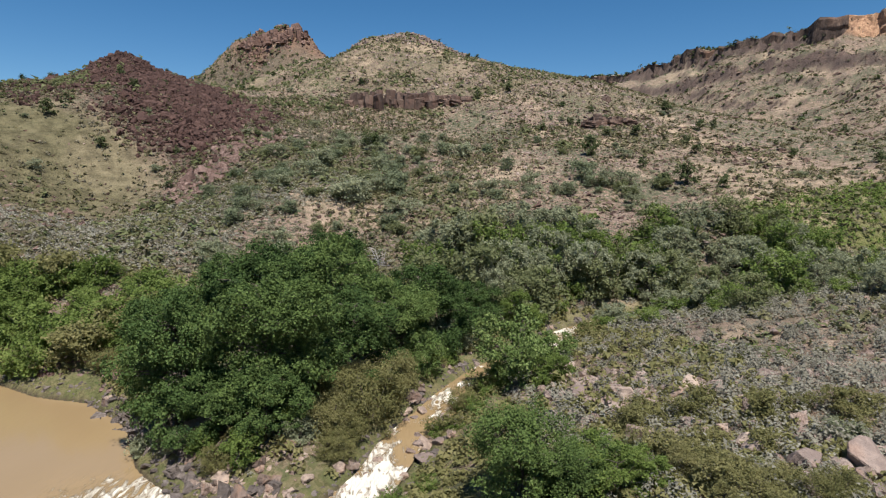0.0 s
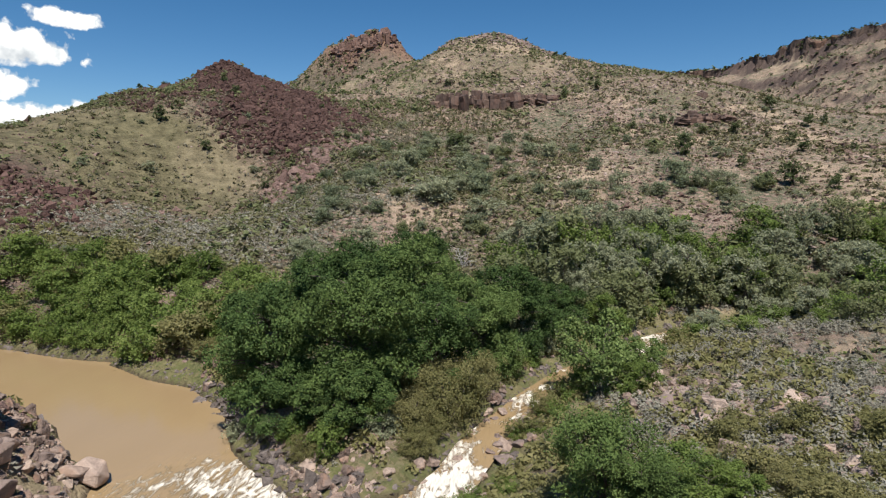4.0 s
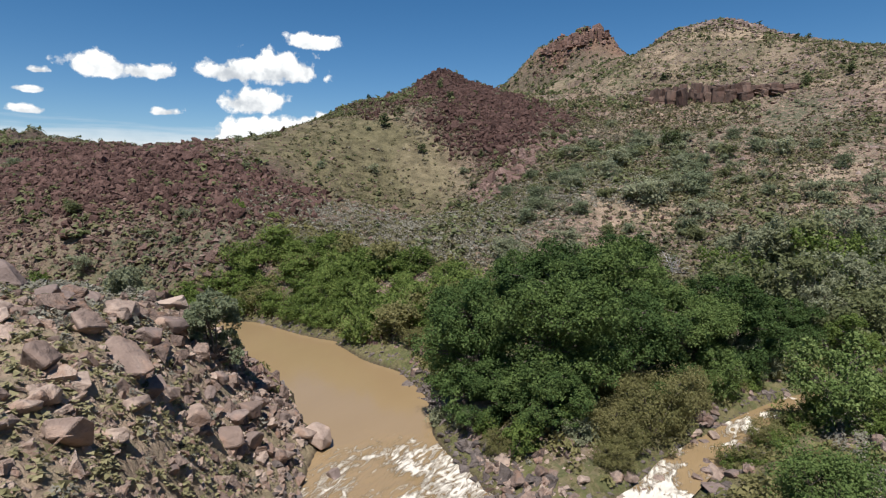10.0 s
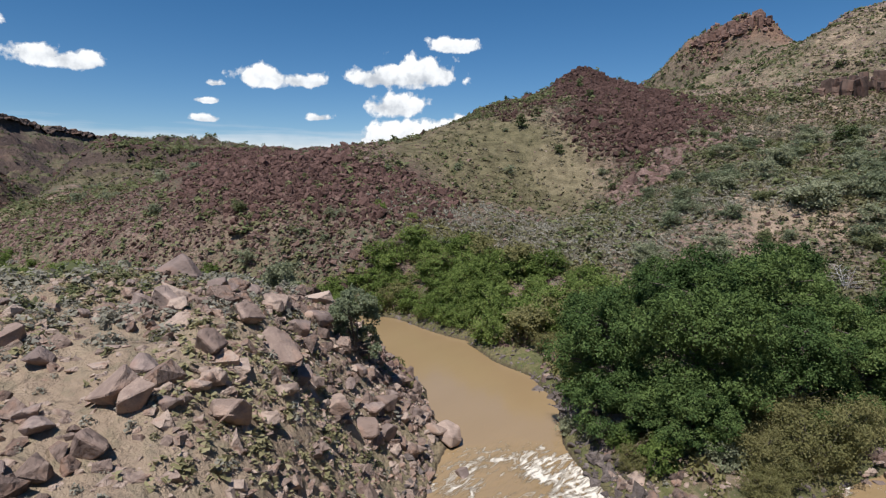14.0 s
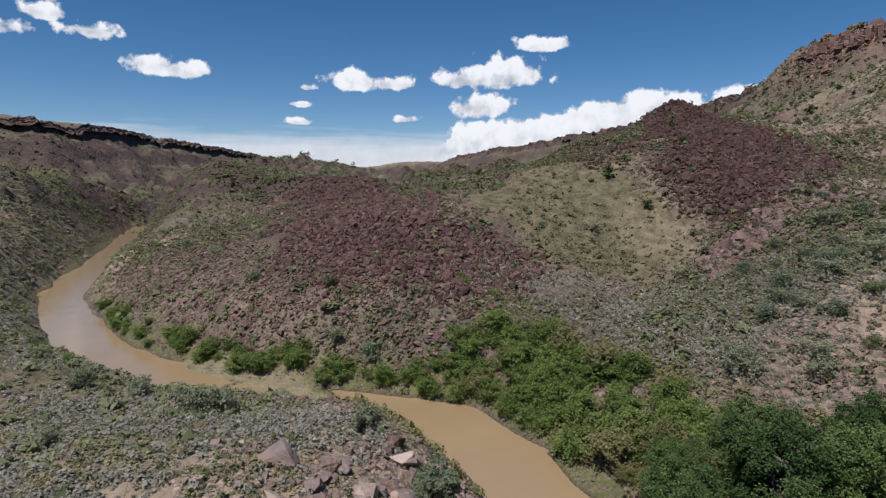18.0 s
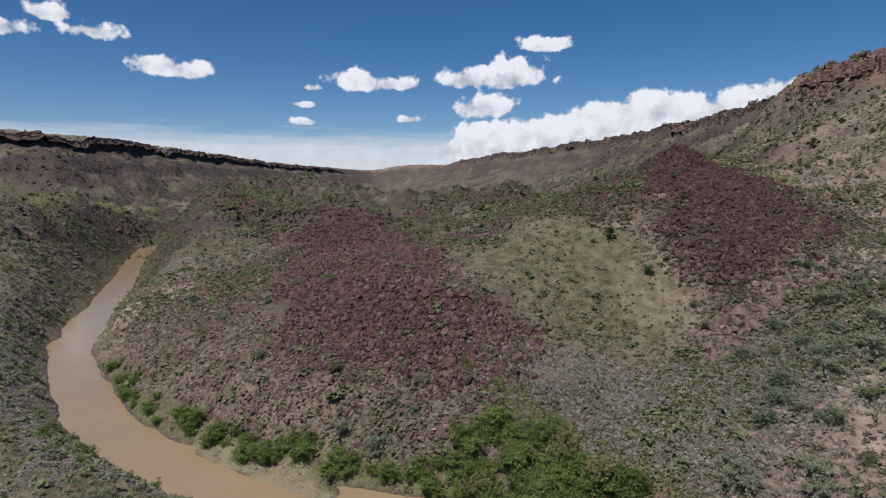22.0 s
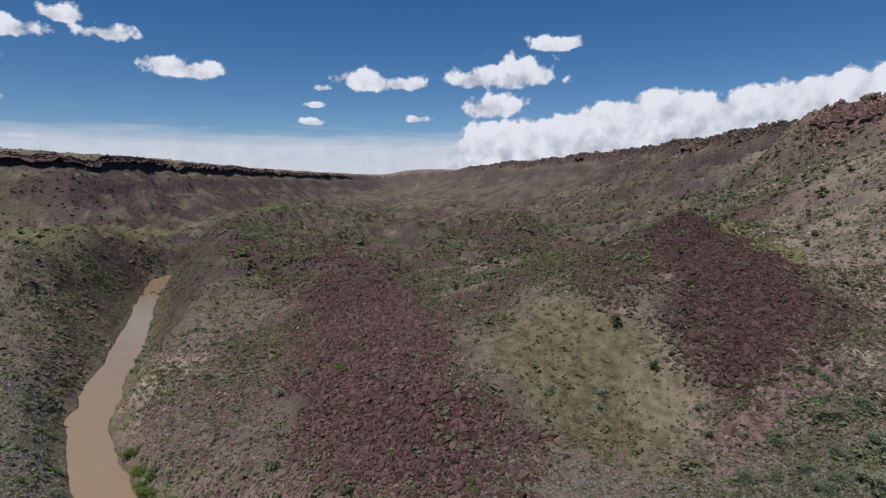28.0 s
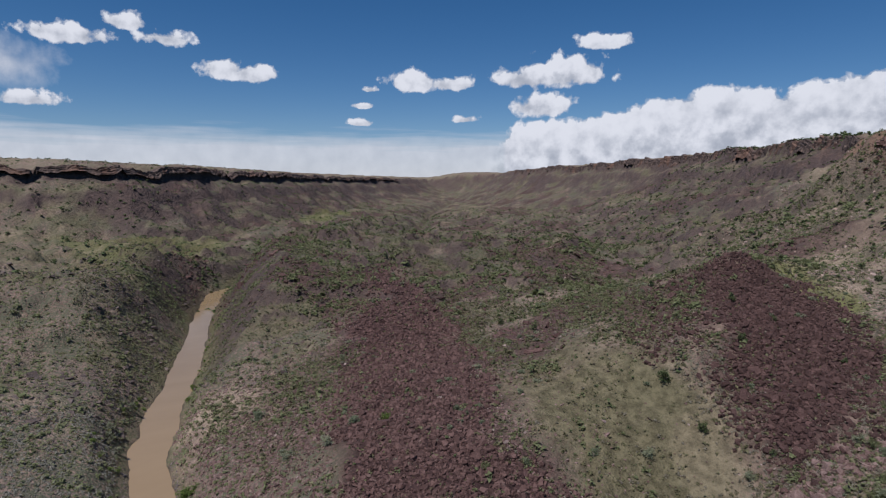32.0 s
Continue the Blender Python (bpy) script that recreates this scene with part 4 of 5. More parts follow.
# ---- trees of the river and the creek ----
rng = np.random.RandomState(11)
cottonwoods = [plant("cottonwood", "broad dark green cottonwood with dense leaves beside the creek", "tree", 21 + k, 10.0, 11.0, 60, 0.08, 40000, 0.12, PALE_COTTONWOOD if k == 1 else COTTONWOOD, 0.065, "cottonwoods by the creek", lobes=44)
               for k in range(3)]
for k, (x, y, size, high) in enumerate([(-28, 61, 1.15, 1.12), (-19.5, 60, 1.25, 1.05), (-11, 70, 1.1, 1.02), (-24, 77, 1.35, 1.05), (-14, 82, 1.35, 1.08), (-3, 85, 1.15, 1.05), (-31, 86, 1.1, 1.05),
                                        (-7, 76, 1.05, 1.0), (5, 92, 0.85, 1.0), (-18, 94, 1.25, 1.08), (-36, 75, 0.85, 1.0), (-24.5, 57, 0.78, 0.85), (-17.5, 56, 0.8, 0.8), (-31, 65, 0.8, 1.0)]):
    stand(cottonwoods[k % 3], x, y, 70 * k, size, high, 0.3)
young = plant("young_cottonwood", "young light green cottonwood with an open crown by the creek", "tree", 31, 8.5, 6.4, 34, 0.25, 13000, 0.12, BRIGHT, 0.075, lobes=22)
stand(young, 13, 93, 20)
alders = [plant("creek_willow_tree", "bushy mid-green willow tree leaning over the creek", "tree", 41 + k, 5.5, 6.6, 40, 0.05, 9000, 0.125, BRIGHT if k else PALE_COTTONWOOD, 0.08, "willow trees along the creek", trunks=4, lobes=26)
          for k in range(2)]
far_alders = [plant("creek_willow_tree", "bushy green willow tree in the belt along the upper creek", "tree", 43 + k, 5.5, 6.6, 28, 0.05, 3400, 0.19, BRIGHT if k else MOSSY, 0.085, "willow trees along the creek", trunks=3, sides=4)
              for k in range(2)]
for k, (x, y, size, high) in enumerate([(8.8, 70.5, 1.35, 1.15), (11.6, 37.6, 0.75, 0.85), (13.5, 76, 0.95, 1.0), (14.2, 38.6, 0.55, 0.8), (-3, 75, 0.7, 1.0), (12.6, 67, 0.7, 1.0)]):
    stand(alders[k % 2], x, y, 50 * k, size, high, 0.2)
sandbar_willow = plant("sandbar_willow", "tall feathery mid-green willow of many upright stems beside the creek", "shrub", 47, 6.4, 6.6, 60, 0.1, 22000, 0.085, PALE_COTTONWOOD, 0.07, trunks=9, sides=4)
stand(sandbar_willow, 5.8, 40.2, 0, 1.05, 1.08, 0.3)
stand(sandbar_willow, 8.6, 38.4, 130, 0.8, 0.95, 0.3)
tamarisks = [plant("tamarisk", "feathery olive-brown tamarisk shrub above the creek bank", "shrub", 51 + k, 4.6, 6.0, 44, 0.03, 11000, 0.1, TAMARISK, 0.09, "tamarisk shrubs", trunks=6, sides=4) for k in range(2)]
for k, (x, y, size, high) in enumerate([(-8.2, 61.5, 1.15, 1.15), (-12, 64, 0.9, 1.0), (-6.8, 66.5, 1.05, 1.2), (-5.5, 71, 0.8, 1.2), (-10, 57, 0.65, 0.9), (17.5, 38.5, 0.6, 0.75), (21, 36.5, 0.6, 0.7), (24.5, 34.5, 0.6, 0.7), (19.5, 34, 0.7, 0.7), (-52, 84, 0.8, 0.8), (-46, 78, 0.7, 0.8), (3, 66, 0.6, 0.8)]):
    stand(tamarisks[k % 2], x, y, 80 * k, size, high, 0.15)
low_tamarisks = [plant("tamarisk", "low feathery brown-green tamarisk on the bank", "shrub", 55, 4.0, 5.6, 26, 0.03, 2600, 0.17, TAMARISK, 0.09, "tamarisk shrubs", trunks=4, sides=3)]
olives_low = plant("grey_bush", "low grey-green bush on the stony point", "bush", 66, 2.6, 4.0, 22, 0.03, 2600, 0.16, OLIVE, 0.1, trunks=5)
bright = plant("boxelder_bush", "bright green rounded bush on the stony point", "bush", 61, 3.0, 4.0, 24, 0.03, 4200, 0.14, BRIGHT, 0.1, trunks=5)
stand(bright, -18.5, 52, 0, 0.95, 1.0)
for k, (x, y, size) in enumerate([(-14, 54.5, 0.8), (-23.5, 54.5, 0.7), (-10, 53, 0.6), (-27, 56, 0.7), (-16, 56, 0.9), (-12, 57.5, 0.8), (-31.5, 58, 0.6), (-33, 64, 0.8), (-21, 51.5, 0.5)]):
    stand((olives_low, bright, tamarisks[0])[k % 3], x, y, 40 * k, size, 1.0)
olives = [plant("russian_olive", "silvery grey-green olive tree along the creek", "tree", 71 + k, 6.0, 6.2, 36, 0.06, 6000, 0.15, OLIVE, 0.075, "olive trees along the creek", trunks=3, lobes=22) for k in range(2)]
for k in range(150):
    run = k / 149
    x, y = -2 + 205 * run + rng.normal() * 4, 108 + 44 * run + rng.normal() * 9
    glade = zone(np.array([x]), np.array([y]), GLADE, 6)[0] > 0.3 and rng.rand() < 0.9
    if water_gap(np.array([x]), np.array([y]))[0] > 1.5 and not glade and math.hypot(x - 25, y - 93) > 8:
        stand(olives[k % 2] if rng.rand() < 0.55 - 0.3 * run else far_alders[k % 2], x, y, rng.uniform(0, 360), rng.uniform(0.95, 1.5) * (1.25 - 0.5 * run), rng.uniform(0.9, 1.25), 0.2)
willows = [plant("willow_bush", "bright green willow thicket bush on the river bank", "bush", 81 + k, 3.4, 4.4, 26, 0.02, 2400, 0.15, BRIGHT, 0.1, "willow bushes on the banks", trunks=5, sides=3) for k in range(3)]


def bank_row(line, first, last, side, gap0, gap1, count, pick, size0, size1):
    """Bushes along one bank of a water line, between two of its corners."""
    for _ in range(count):
        i = rng.randint(first, last)
        (ax, ay), (bx, by) = line[i], line[i + 1]
        t, length = rng.rand(), math.hypot(bx - ax, by - ay)
        gap = side * rng.uniform(gap0, gap1)
        stand(pick[rng.randint(len(pick))], ax + (bx - ax) * t - (by - ay) / length * gap, ay + (by - ay) * t + (bx - ax) / length * gap,
              rng.uniform(0, 360), rng.uniform(size0, size1), rng.uniform(0.75, 1.1), 0.15)


x, y = spot(rng, 84, -100, -34, 80, 108, lambda a, b: (water_gap(a, b) > 1.5) * smooth((24 - water_gap(a, b)) / 8))
for k in range(len(x)):
    stand(willows[k % 3] if k % 9 else low_tamarisks[0], x[k], y[k], rng.uniform(0, 360), rng.uniform(1.05, 1.6), rng.uniform(0.8, 1.1), 0.15)
bank_row(RIVER, 12, 18, 1, 10.2, 15, 105, willows, 0.6, 1.2)
bank_row(RIVER, 9, 16, -1, 11, 24, 44, willows + olives[:1], 0.35, 0.7)
bank_row(RIVER, 6, 10, 1, 10, 13, 16, willows, 0.4, 0.7)
bank_row(CREEK, 10, 14, 1, 5, 26, 26, willows + far_alders, 0.6, 1.1)
bank_row(CREEK, 2, 7, -1, 2.8, 5.5, 14, willows + low_tamarisks, 0.3, 0.55)
bank_row(CREEK, 7, 9, -1, 3.0, 5.5, 16, willows + low_tamarisks + far_alders, 0.5, 0.8)
bank_row(CREEK, 10, 12, -1, 3.4, 6.5, 22, willows + low_tamarisks + olives[:1], 0.5, 0.85)
bank_row(CREEK, 7, 11, 1, 4.5, 9, 26, willows + low_tamarisks + olives[:1], 0.5, 0.9)
bank_row(CREEK, 11, 14, -1, 6, 22, 30, willows + far_alders + olives[:1], 0.6, 1.0)
for k in range(34):
    stand((low_tamarisks[0], olives_low)[k % 3 == 2], rng.uniform(15, 42), rng.uniform(32, 50), 77 * k, rng.uniform(0.35, 0.7), 0.9, 0.15)
x, y = spot(rng, 1900, 52, 205, 120, 190, lambda a, b: zone(a, b, GLADE, 6))
scatter("meadow_grass", [tuft(255 + k, 16, 0.2, 0.9) for k in range(3)], x, y, rng.uniform(0.9, 2.2, len(x)), BRIGHT, "tall yellow-green grass in the glade by the creek", "grass", rng, 0.05)
x, y = spot(rng, 160, 28, 44, 62, 77, lambda a, b: smooth(1.3 - np.hypot((a - 36) / 7, (b - 70) / 6)))
scatter("yellow_grass", [tuft(250 + k, 26, 0.14, 0.7) for k in range(3)], x, y, rng.uniform(0.5, 1.1, len(x)), BRIGHT, "patch of yellow-green grass among the sagebrush", "grass", rng, 0.05)
saltbush = plant("saltbush", "dusty grey-green saltbush at the end of the rocky point", "shrub", 91, 4.8, 4.0, 34, 0.03, 12000, 0.1, SALTBUSH, 0.075, trunks=4, lobes=24)
x, y = spot(rng, 1700, -200, -48, -50, 45, lambda a, b: (water_gap(a, b) > 3) * (0.15 + 0.85 * smooth((fbm(a + 70, b, 16, 3)) * 5)))
scatter("green_scrub", [tuft(274 + k, 30, 0.17) for k in range(3)], x, y, rng.uniform(0.6, 1.5, len(x)), MOSSY, "yellow-green brush between the sage of the near bank", "scrub", rng, 0.05)
BANK_BUSHES = [(-106, 51, 0.9), (-101, 54, 0.8), (-97, 57, 0.9), (-92, 60.5, 0.8), (-112, 48, 0.7), (-121, 17, 1.1), (-111, 24, 1.0), (-91, 27, 1.5), (-88, 30, 1.5), (-65, 42.5, 1.2), (-84, 8, 0.9)]
for k, (x, y, size) in enumerate(BANK_BUSHES):
    stand(olives_low, x, y, 50 * k, size, 1.1, 0.15)
stand(saltbush, -47.8, 40.2, 0, 1.35, 1.1, 0.3)

# ---- junipers and shrubs of the slopes ----
junipers = [plant("juniper", "dark green juniper with a ragged cone of foliage", "tree", 111 + k, 4.4, 3.6, 26, 0.04, 1800, 0.16, JUNIPER, 0.09, "junipers on the slopes", trunks=2, sides=3) for k in range(3)]
PLACED_JUNIPERS = [(-26, 220, 2.0), (54, 217, 1.6), (76, 181, 1.7), (80, 247, 1.1), (105, 280, 1.5), (110, 256, 1.2), (69, 182, 1.1), (83, 174, 1.0), (-9, 306, 1.2), (57, 265, 0.9),
                   (68, 200, 0.9), (95, 221, 1.0), (96, 234, 0.8), (117, 257, 0.8), (70, 282, 0.8), (-27, 303, 1.1), (17, 303, 1.1), (-44, 325, 1.0), (34, 312, 1.2), (9, 306, 0.7),
                   (-85, 182, 0.7), (58, 290, 0.7), (60, 265, 0.7), (111, 221, 0.7), (-112, 194, 0.9), (-90, 199, 0.6), (-133, 201, 1.3)]
for k, (x, y, size) in enumerate(PLACED_JUNIPERS):
    stand(junipers[k % 3], x, y, 47 * k, size, rng.uniform(0.85, 1.15))
x, y = spot(rng, 110, -420, 330, 150, 640, lambda a, b: 0.12 + 0.9 * smooth((b - 180) / 200) * smooth((fbm(a, b, 70, 3) + 0.2) * 4))
for k in range(len(x)):
    stand(junipers[k % 3], x[k], y[k], rng.uniform(0, 360), rng.uniform(0.45, 1.0), rng.uniform(0.8, 1.2))
shrubs = [plant("hillside_shrub", "grey-green shrub on the stony slope", "shrub", 131 + k, 3.0, 4.2, 18, 0.02, 1500, 0.17, (OLIVE, SALTBUSH, MOSSY)[k], 0.11, "shrubs on the slopes", trunks=4, sides=3) for k in range(3)]
PLACED_SHRUBS = [(-39, 197, 2.1), (-37, 173, 1.0), (-26, 156, 2.2), (-14, 171, 2.0), (-11, 152, 1.8), (-8, 218, 1.7), (7, 224, 2.0), (16, 228, 1.2), (26, 184, 1.5), (46, 188, 2.0), (52, 184, 1.5),
                 (-51, 138, 1.3), (-44, 160, 1.3), (-37, 211, 1.6), (-23, 181, 1.5), (-19, 208, 1.9), (57, 183, 1.5), (37, 179, 1.5), (-50, 123, 1.1), (-12, 142, 1.5), (-35, 125, 1.3), (-16, 191, 1.5)]
LOWER_BUSHES = [(-91, 105, 0.8), (-51, 146, 1.4), (-36, 130, 1.3), (-46, 166, 1.5), (-120, 83, 0.6), (-113, 86, 0.6), (-118, 93, 0.9), (-138, 77, 1.0), (-40, 178, 1.5), (-131, 158, 0.7), (-122, 173, 0.9),
                (-285, 74, 0.8), (-212, 74, 1.1), (-207, 101, 1.2), (-202, 87, 1.0), (-259, 79, 1.3), (-147, 119, 0.8), (-142, 134, 0.7), (-44, 115, 1.4), (-166, 70, 0.9), (-126, 72, 1.0), (-117, 76, 1.4)]
for k, (x, y, size) in enumerate(PLACED_SHRUBS + LOWER_BUSHES):
    stand(shrubs[k % 2 if rng.rand() < 0.8 else 2], x + rng.normal(), y + rng.normal(), 61 * k, size, rng.uniform(0.7, 1.1))
    if size > 1.4:
        stand(shrubs[(k + 1) % 3], x + rng.normal() * 4, y + rng.normal() * 4, 33 * k, size * 0.7, rng.uniform(0.7, 1.1))
x, y = spot(rng, 90, -70, 70, 135, 250, lambda a, b: 0.3 + 0.7 * smooth((fbm(a, b, 30, 3)) * 6))
for k in range(len(x)):
    stand(shrubs[rng.randint(3)], x[k], y[k], rng.uniform(0, 360), rng.uniform(0.6, 1.5), rng.uniform(0.7, 1.0))
x, y = spot(rng, 210, -420, 160, 100, 330, lambda a, b: 0.05 + 0.6 * smooth((fbm(a + 40, b, 45, 3) - 0.02) * 6) * (zone(a, b, GRASS_HILL, 12) < 0.4))
for k in range(len(x)):
    stand(shrubs[rng.randint(2)], x[k], y[k], rng.uniform(0, 360), rng.uniform(0.35, 0.8), rng.uniform(0.6, 1.0))
goldbush = plant("yellow_bush", "low yellow-green bush among red blocks", "bush", 151, 1.2, 3.0, 20, 0.02, 1500, 0.13, BRIGHT, 0.12, "yellow-green bushes", trunks=6)
for x, y, size in ((-114, 105, 1.1), (-105, 108, 1.0), (-118, 108, 0.8), (-197, 110, 1.3)):
    stand(goldbush, x, y, 30, size)
snag = tagged(new("dead_shrub"), "bleached grey dead shrub with bare branches", "dead tree")
paths, _ = grow(161, 4.0, 5.5, 60, 0.05, 0.0, 6)
v, f = tubes(paths, 4)
part("bare_crown", mesh_of("bare_crown", v, f, DEADWOOD, False), snag)
stand(snag, -13, 118, 0, 1.3)
stand(snag, -5, 116, 130, 1.0)

# ---- brush and grass too many to count ----
near_sage = [tuft(205 + k, 110, 0.075, 0.8) for k in range(4)]
fine_sage = [tuft(200 + k, 38, 0.15) for k in range(4)]
coarse = [tuft(210 + k, 9, 0.31) for k in range(4)]


def bench(a, b):
    return (water_gap(a, b) > 3.5) * (0.45 + 0.55 * smooth((fbm(a, b, 16, 3) + 0.22) * 4)) * (1 - 0.9 * zone(a, b, [(50, 62), (62, 66), (58, 52), (48, 50)], 8))


x, y = spot(rng, 4300, 8, 135, 22, 124, bench)
scatter("sagebrush", near_sage, x, y, rng.uniform(0.9, 2.4, len(x)), SAGE, "grey-green sagebrush covering the creek bench", "sagebrush", rng, 0.05)
x, y = spot(rng, 5200, -320, -30, -60, 45, lambda a, b: (water_gap(a, b) > 4) * smooth((-a - 34) / 25) * smooth((fbm(a, b, 20, 3) + 0.15) * 4))
scatter("sagebrush", fine_sage, x, y, rng.uniform(0.7, 1.7, len(x)), SAGE, "scattered sagebrush on the near river bank", "sagebrush", rng, 0.05)
flat_sage = [tuft(270 + k, 24, 0.18) for k in range(4)]
x, y = spot(rng, 3200, -125, -25, 96, 205, lambda a, b: (water_gap(a, b) > 14) * zone(a, b, SAGE_FLAT, 14))
scatter("sagebrush", flat_sage, x, y, rng.uniform(0.7, 1.7, len(x)), SAGE, "dense silver-grey sagebrush flat below the red hill", "sagebrush", rng, 0.05)
x, y = spot(rng, 5500, -130, 20, 96, 250, lambda a, b: (water_gap(a, b) > 14) * (1 - 0.9 * zone(a, b, GRASS_HILL, 10)) * (1 - 0.9 * zone(a, b, RED_FIELD, 8)) * (1 - 0.9 * zone(a, b, RED_PEAK, 8)) * (0.3 + 0.7 * smooth((-a - 25) / 30)))
scatter("sagebrush", flat_sage, x, y, rng.uniform(0.7, 1.7, len(x)), GREYBUSH, "dull grey sagebrush on the slope beside the red peak", "sagebrush", rng, 0.05)


def slopes(a, b):
    return (water_gap(a, b) > 5) * (0.2 + 0.8 * smooth((fbm(a, b, 40, 3) + 0.2) * 3)) * (1 - 0.8 * zone(a, b, RED_FIELD, 8)) * (1 - 0.8 * zone(a, b, RED_PEAK, 8)) * (1 - 0.8 * zone(a, b, GRASS_HILL, 10)) * (1 - 0.55 * smooth(1.4 - np.hypot(a + 195, b - 95) / 65))


x, y = spot(rng, 7000, -360, 170, 70, 400, slopes)
scatter("sagebrush", coarse, x, y, rng.uniform(0.7, 2.0, len(x)), GREYBUSH, "dull grey sagebrush over the stony slopes", "sagebrush", rng, 0.05)
x, y = spot(rng, 12000, -360, 170, 70, 400, slopes)
scatter("scrub", coarse, x, y, rng.uniform(0.7, 2.2, len(x)), SCRUB, "low grey-brown scrub over the stony slopes", "scrub", rng, 0.05)
thin = [tuft(215 + k, 6, 0.36) for k in range(4)]
x, y = spot(rng, 24000, -330, 160, 62, 330, slopes)
scatter("scrub", thin, x, y, rng.uniform(0.5, 1.5, len(x)), SCRUB, "small dark brush dotting the slopes", "scrub", rng, 0.05)
x, y = spot(rng, 10000, -700, -60, -160, 70, lambda a, b: (water_gap(a, b) > 3) * smooth((-a - 60) / 40))
scatter("scrub", thin, x, y, rng.uniform(0.9, 2.4, len(x)), MOSSY, "olive brush on the south and west banks", "scrub", rng, 0.05)
x, y = spot(rng, 26000, -860, -180, 20, 620, slopes)
scatter("scrub", thin, x, y, rng.uniform(0.9, 2.6, len(x)), SCRUB, "low scrub over the far benches", "scrub", rng, 0.05)


def off_rim(a, b):
    return (rim_depth(a, b) > 40) * (water_gap(a, b) > 6) * (1 - 0.9 * zone(a, b, RED_FIELD, 8)) * (1 - 0.95 * zone(a, b, RED_PEAK, 8)) * (1 - 0.95 * zone(a, b, GRASS_HILL, 10)) * (1 - 0.95 * zone(a, b, MEADOW_STRIP, 10))


def thickets(a, b):
    return slopes(a, b) * (0.04 + 0.96 * smooth((fbm(a - 33, b + 71, 55, 4, 0.6) - 0.06) * 6))


x, y = spot(rng, 6000, -620, 60, 60, 430, thickets)
scatter("green_scrub", [tuft(260 + k, 16, 0.24, 0.75) for k in range(4)], x, y, 0.9 + rng.gamma(2.0, 0.55, len(x)), MOSSY, "olive-green scrub growing in patches on the benches", "scrub", rng, 0.05)
x, y = spot(rng, 3500, -640, -60, -150, 60, lambda a, b: (water_gap(a, b) > 4) * smooth((-a - 60) / 60) * (0.1 + 0.9 * smooth((fbm(a - 33, b + 71, 45, 4, 0.6)) * 6)))
scatter("green_scrub", [tuft(264 + k, 16, 0.24, 0.75) for k in range(4)], x, y, 0.9 + rng.gamma(2.0, 0.5, len(x)), MOSSY, "olive-green scrub on the west bank", "scrub", rng, 0.05)
x, y = spot(rng, 7500, -950, -130, 150, 700, lambda a, b: off_rim(a, b) * (0.05 + 0.95 * smooth((fbm(a + 130, b - 20, 80, 4, 0.6) - 0.0) * 6)))
scatter("green_scrub", [tuft(268 + k, 12, 0.3, 0.8) for k in range(4)], x, y, 1.2 + rng.gamma(2.0, 0.8, len(x)), MOSSY, "green brush in thickets over the lava benches", "scrub", rng, 0.05)
x, y = spot(rng, 5000, -120, 20, 100, 260, lambda a, b: slopes(a, b) * (water_gap(a, b) > 8) * (0.2 + 0.8 * smooth((fbm(a + 3, b, 25, 3)) * 5)))
scatter("scrub", coarse, x, y, rng.uniform(0.7, 1.7, len(x)), SCRUB, "dark brush between the sagebrush of the slope", "scrub", rng, 0.05)
x, y = spot(rng, 7000, -560, 60, 75, 500, lambda a, b: slopes(a, b) * (0.3 + 0.7 * smooth((fbm(a + 15, b - 9, 30, 3)) * 5)))
scatter("scrub", [tuft(278 + k, 10, 0.27, 0.95) for k in range(4)], x, y, 0.5 + rng.gamma(2.0, 0.33, len(x)), JUNIPER, "small dark green bushes dotting the slopes", "scrub", rng, 0.05)
x, y = spot(rng, 1500, -700, -60, -150, 60, lambda a, b: (water_gap(a, b) > 6) * smooth((-a - 60) / 60))
scatter("scrub", coarse, x, y, rng.uniform(0.8, 2.4, len(x)), SCRUB, "dark low scrub on the south bank", "scrub", rng, 0.05)
x, y = spot(rng, 900, -4, 30, 33, 51, lambda a, b: (water_gap(a, b) > 0.8) * 1.0)
scatter("undergrowth", fine_sage, x, y, rng.uniform(0.6, 1.6, len(x)), TAMARISK, "tangled brush on the creek bank below the willows", "undergrowth", rng, 0.05, (0.8, 1.3))
x, y = spot(rng, 2600, -105, 34, 50, 112, lambda a, b: (water_gap(a, b) > 1.2) * (0.3 + 0.7 * smooth((fbm(a, b, 9, 3) + 0.1) * 5)))
scatter("undergrowth", fine_sage, x, y, rng.uniform(0.8, 2.2, len(x)), TAMARISK, "tangled olive-green undergrowth below the cottonwoods", "undergrowth", rng, 0.05, (0.9, 1.5))
x, y = spot(rng, 6000, -115, -18, -20, 60, lambda a, b: (water_gap(a, b) > 4) * smooth((fbm(a, b, 9, 3) + 0.05) * 5))
scatter("dry_grass", [tuft(220 + k, 8, 0.26, 0.8) for k in range(3)], x, y, rng.uniform(0.45, 1.0, len(x)), STRAW, "tufts of dry straw-coloured grass between boulders", "grass", rng, 0.05)
x, y = spot(rng, 5200, -900, 420, 420, 1350, lambda a, b: 0.12 + 0.88 * smooth((0.5 - np.abs(rim_depth(a, b) + 12) / 60) * 3))
scatter("far_junipers", [tuft(230 + k, 9, 0.4, 1.1) for k in range(3)], x, y, rng.uniform(2.0, 5.0, len(x)), JUNIPER, "distant dark junipers along the mesa rim", "junipers", rng, 0.05)
x, y = spot(rng, 9000, -2200, -600, -150, 1300, lambda a, b: 0.5 * (rim_depth(a, b) > 30) + 0.5)
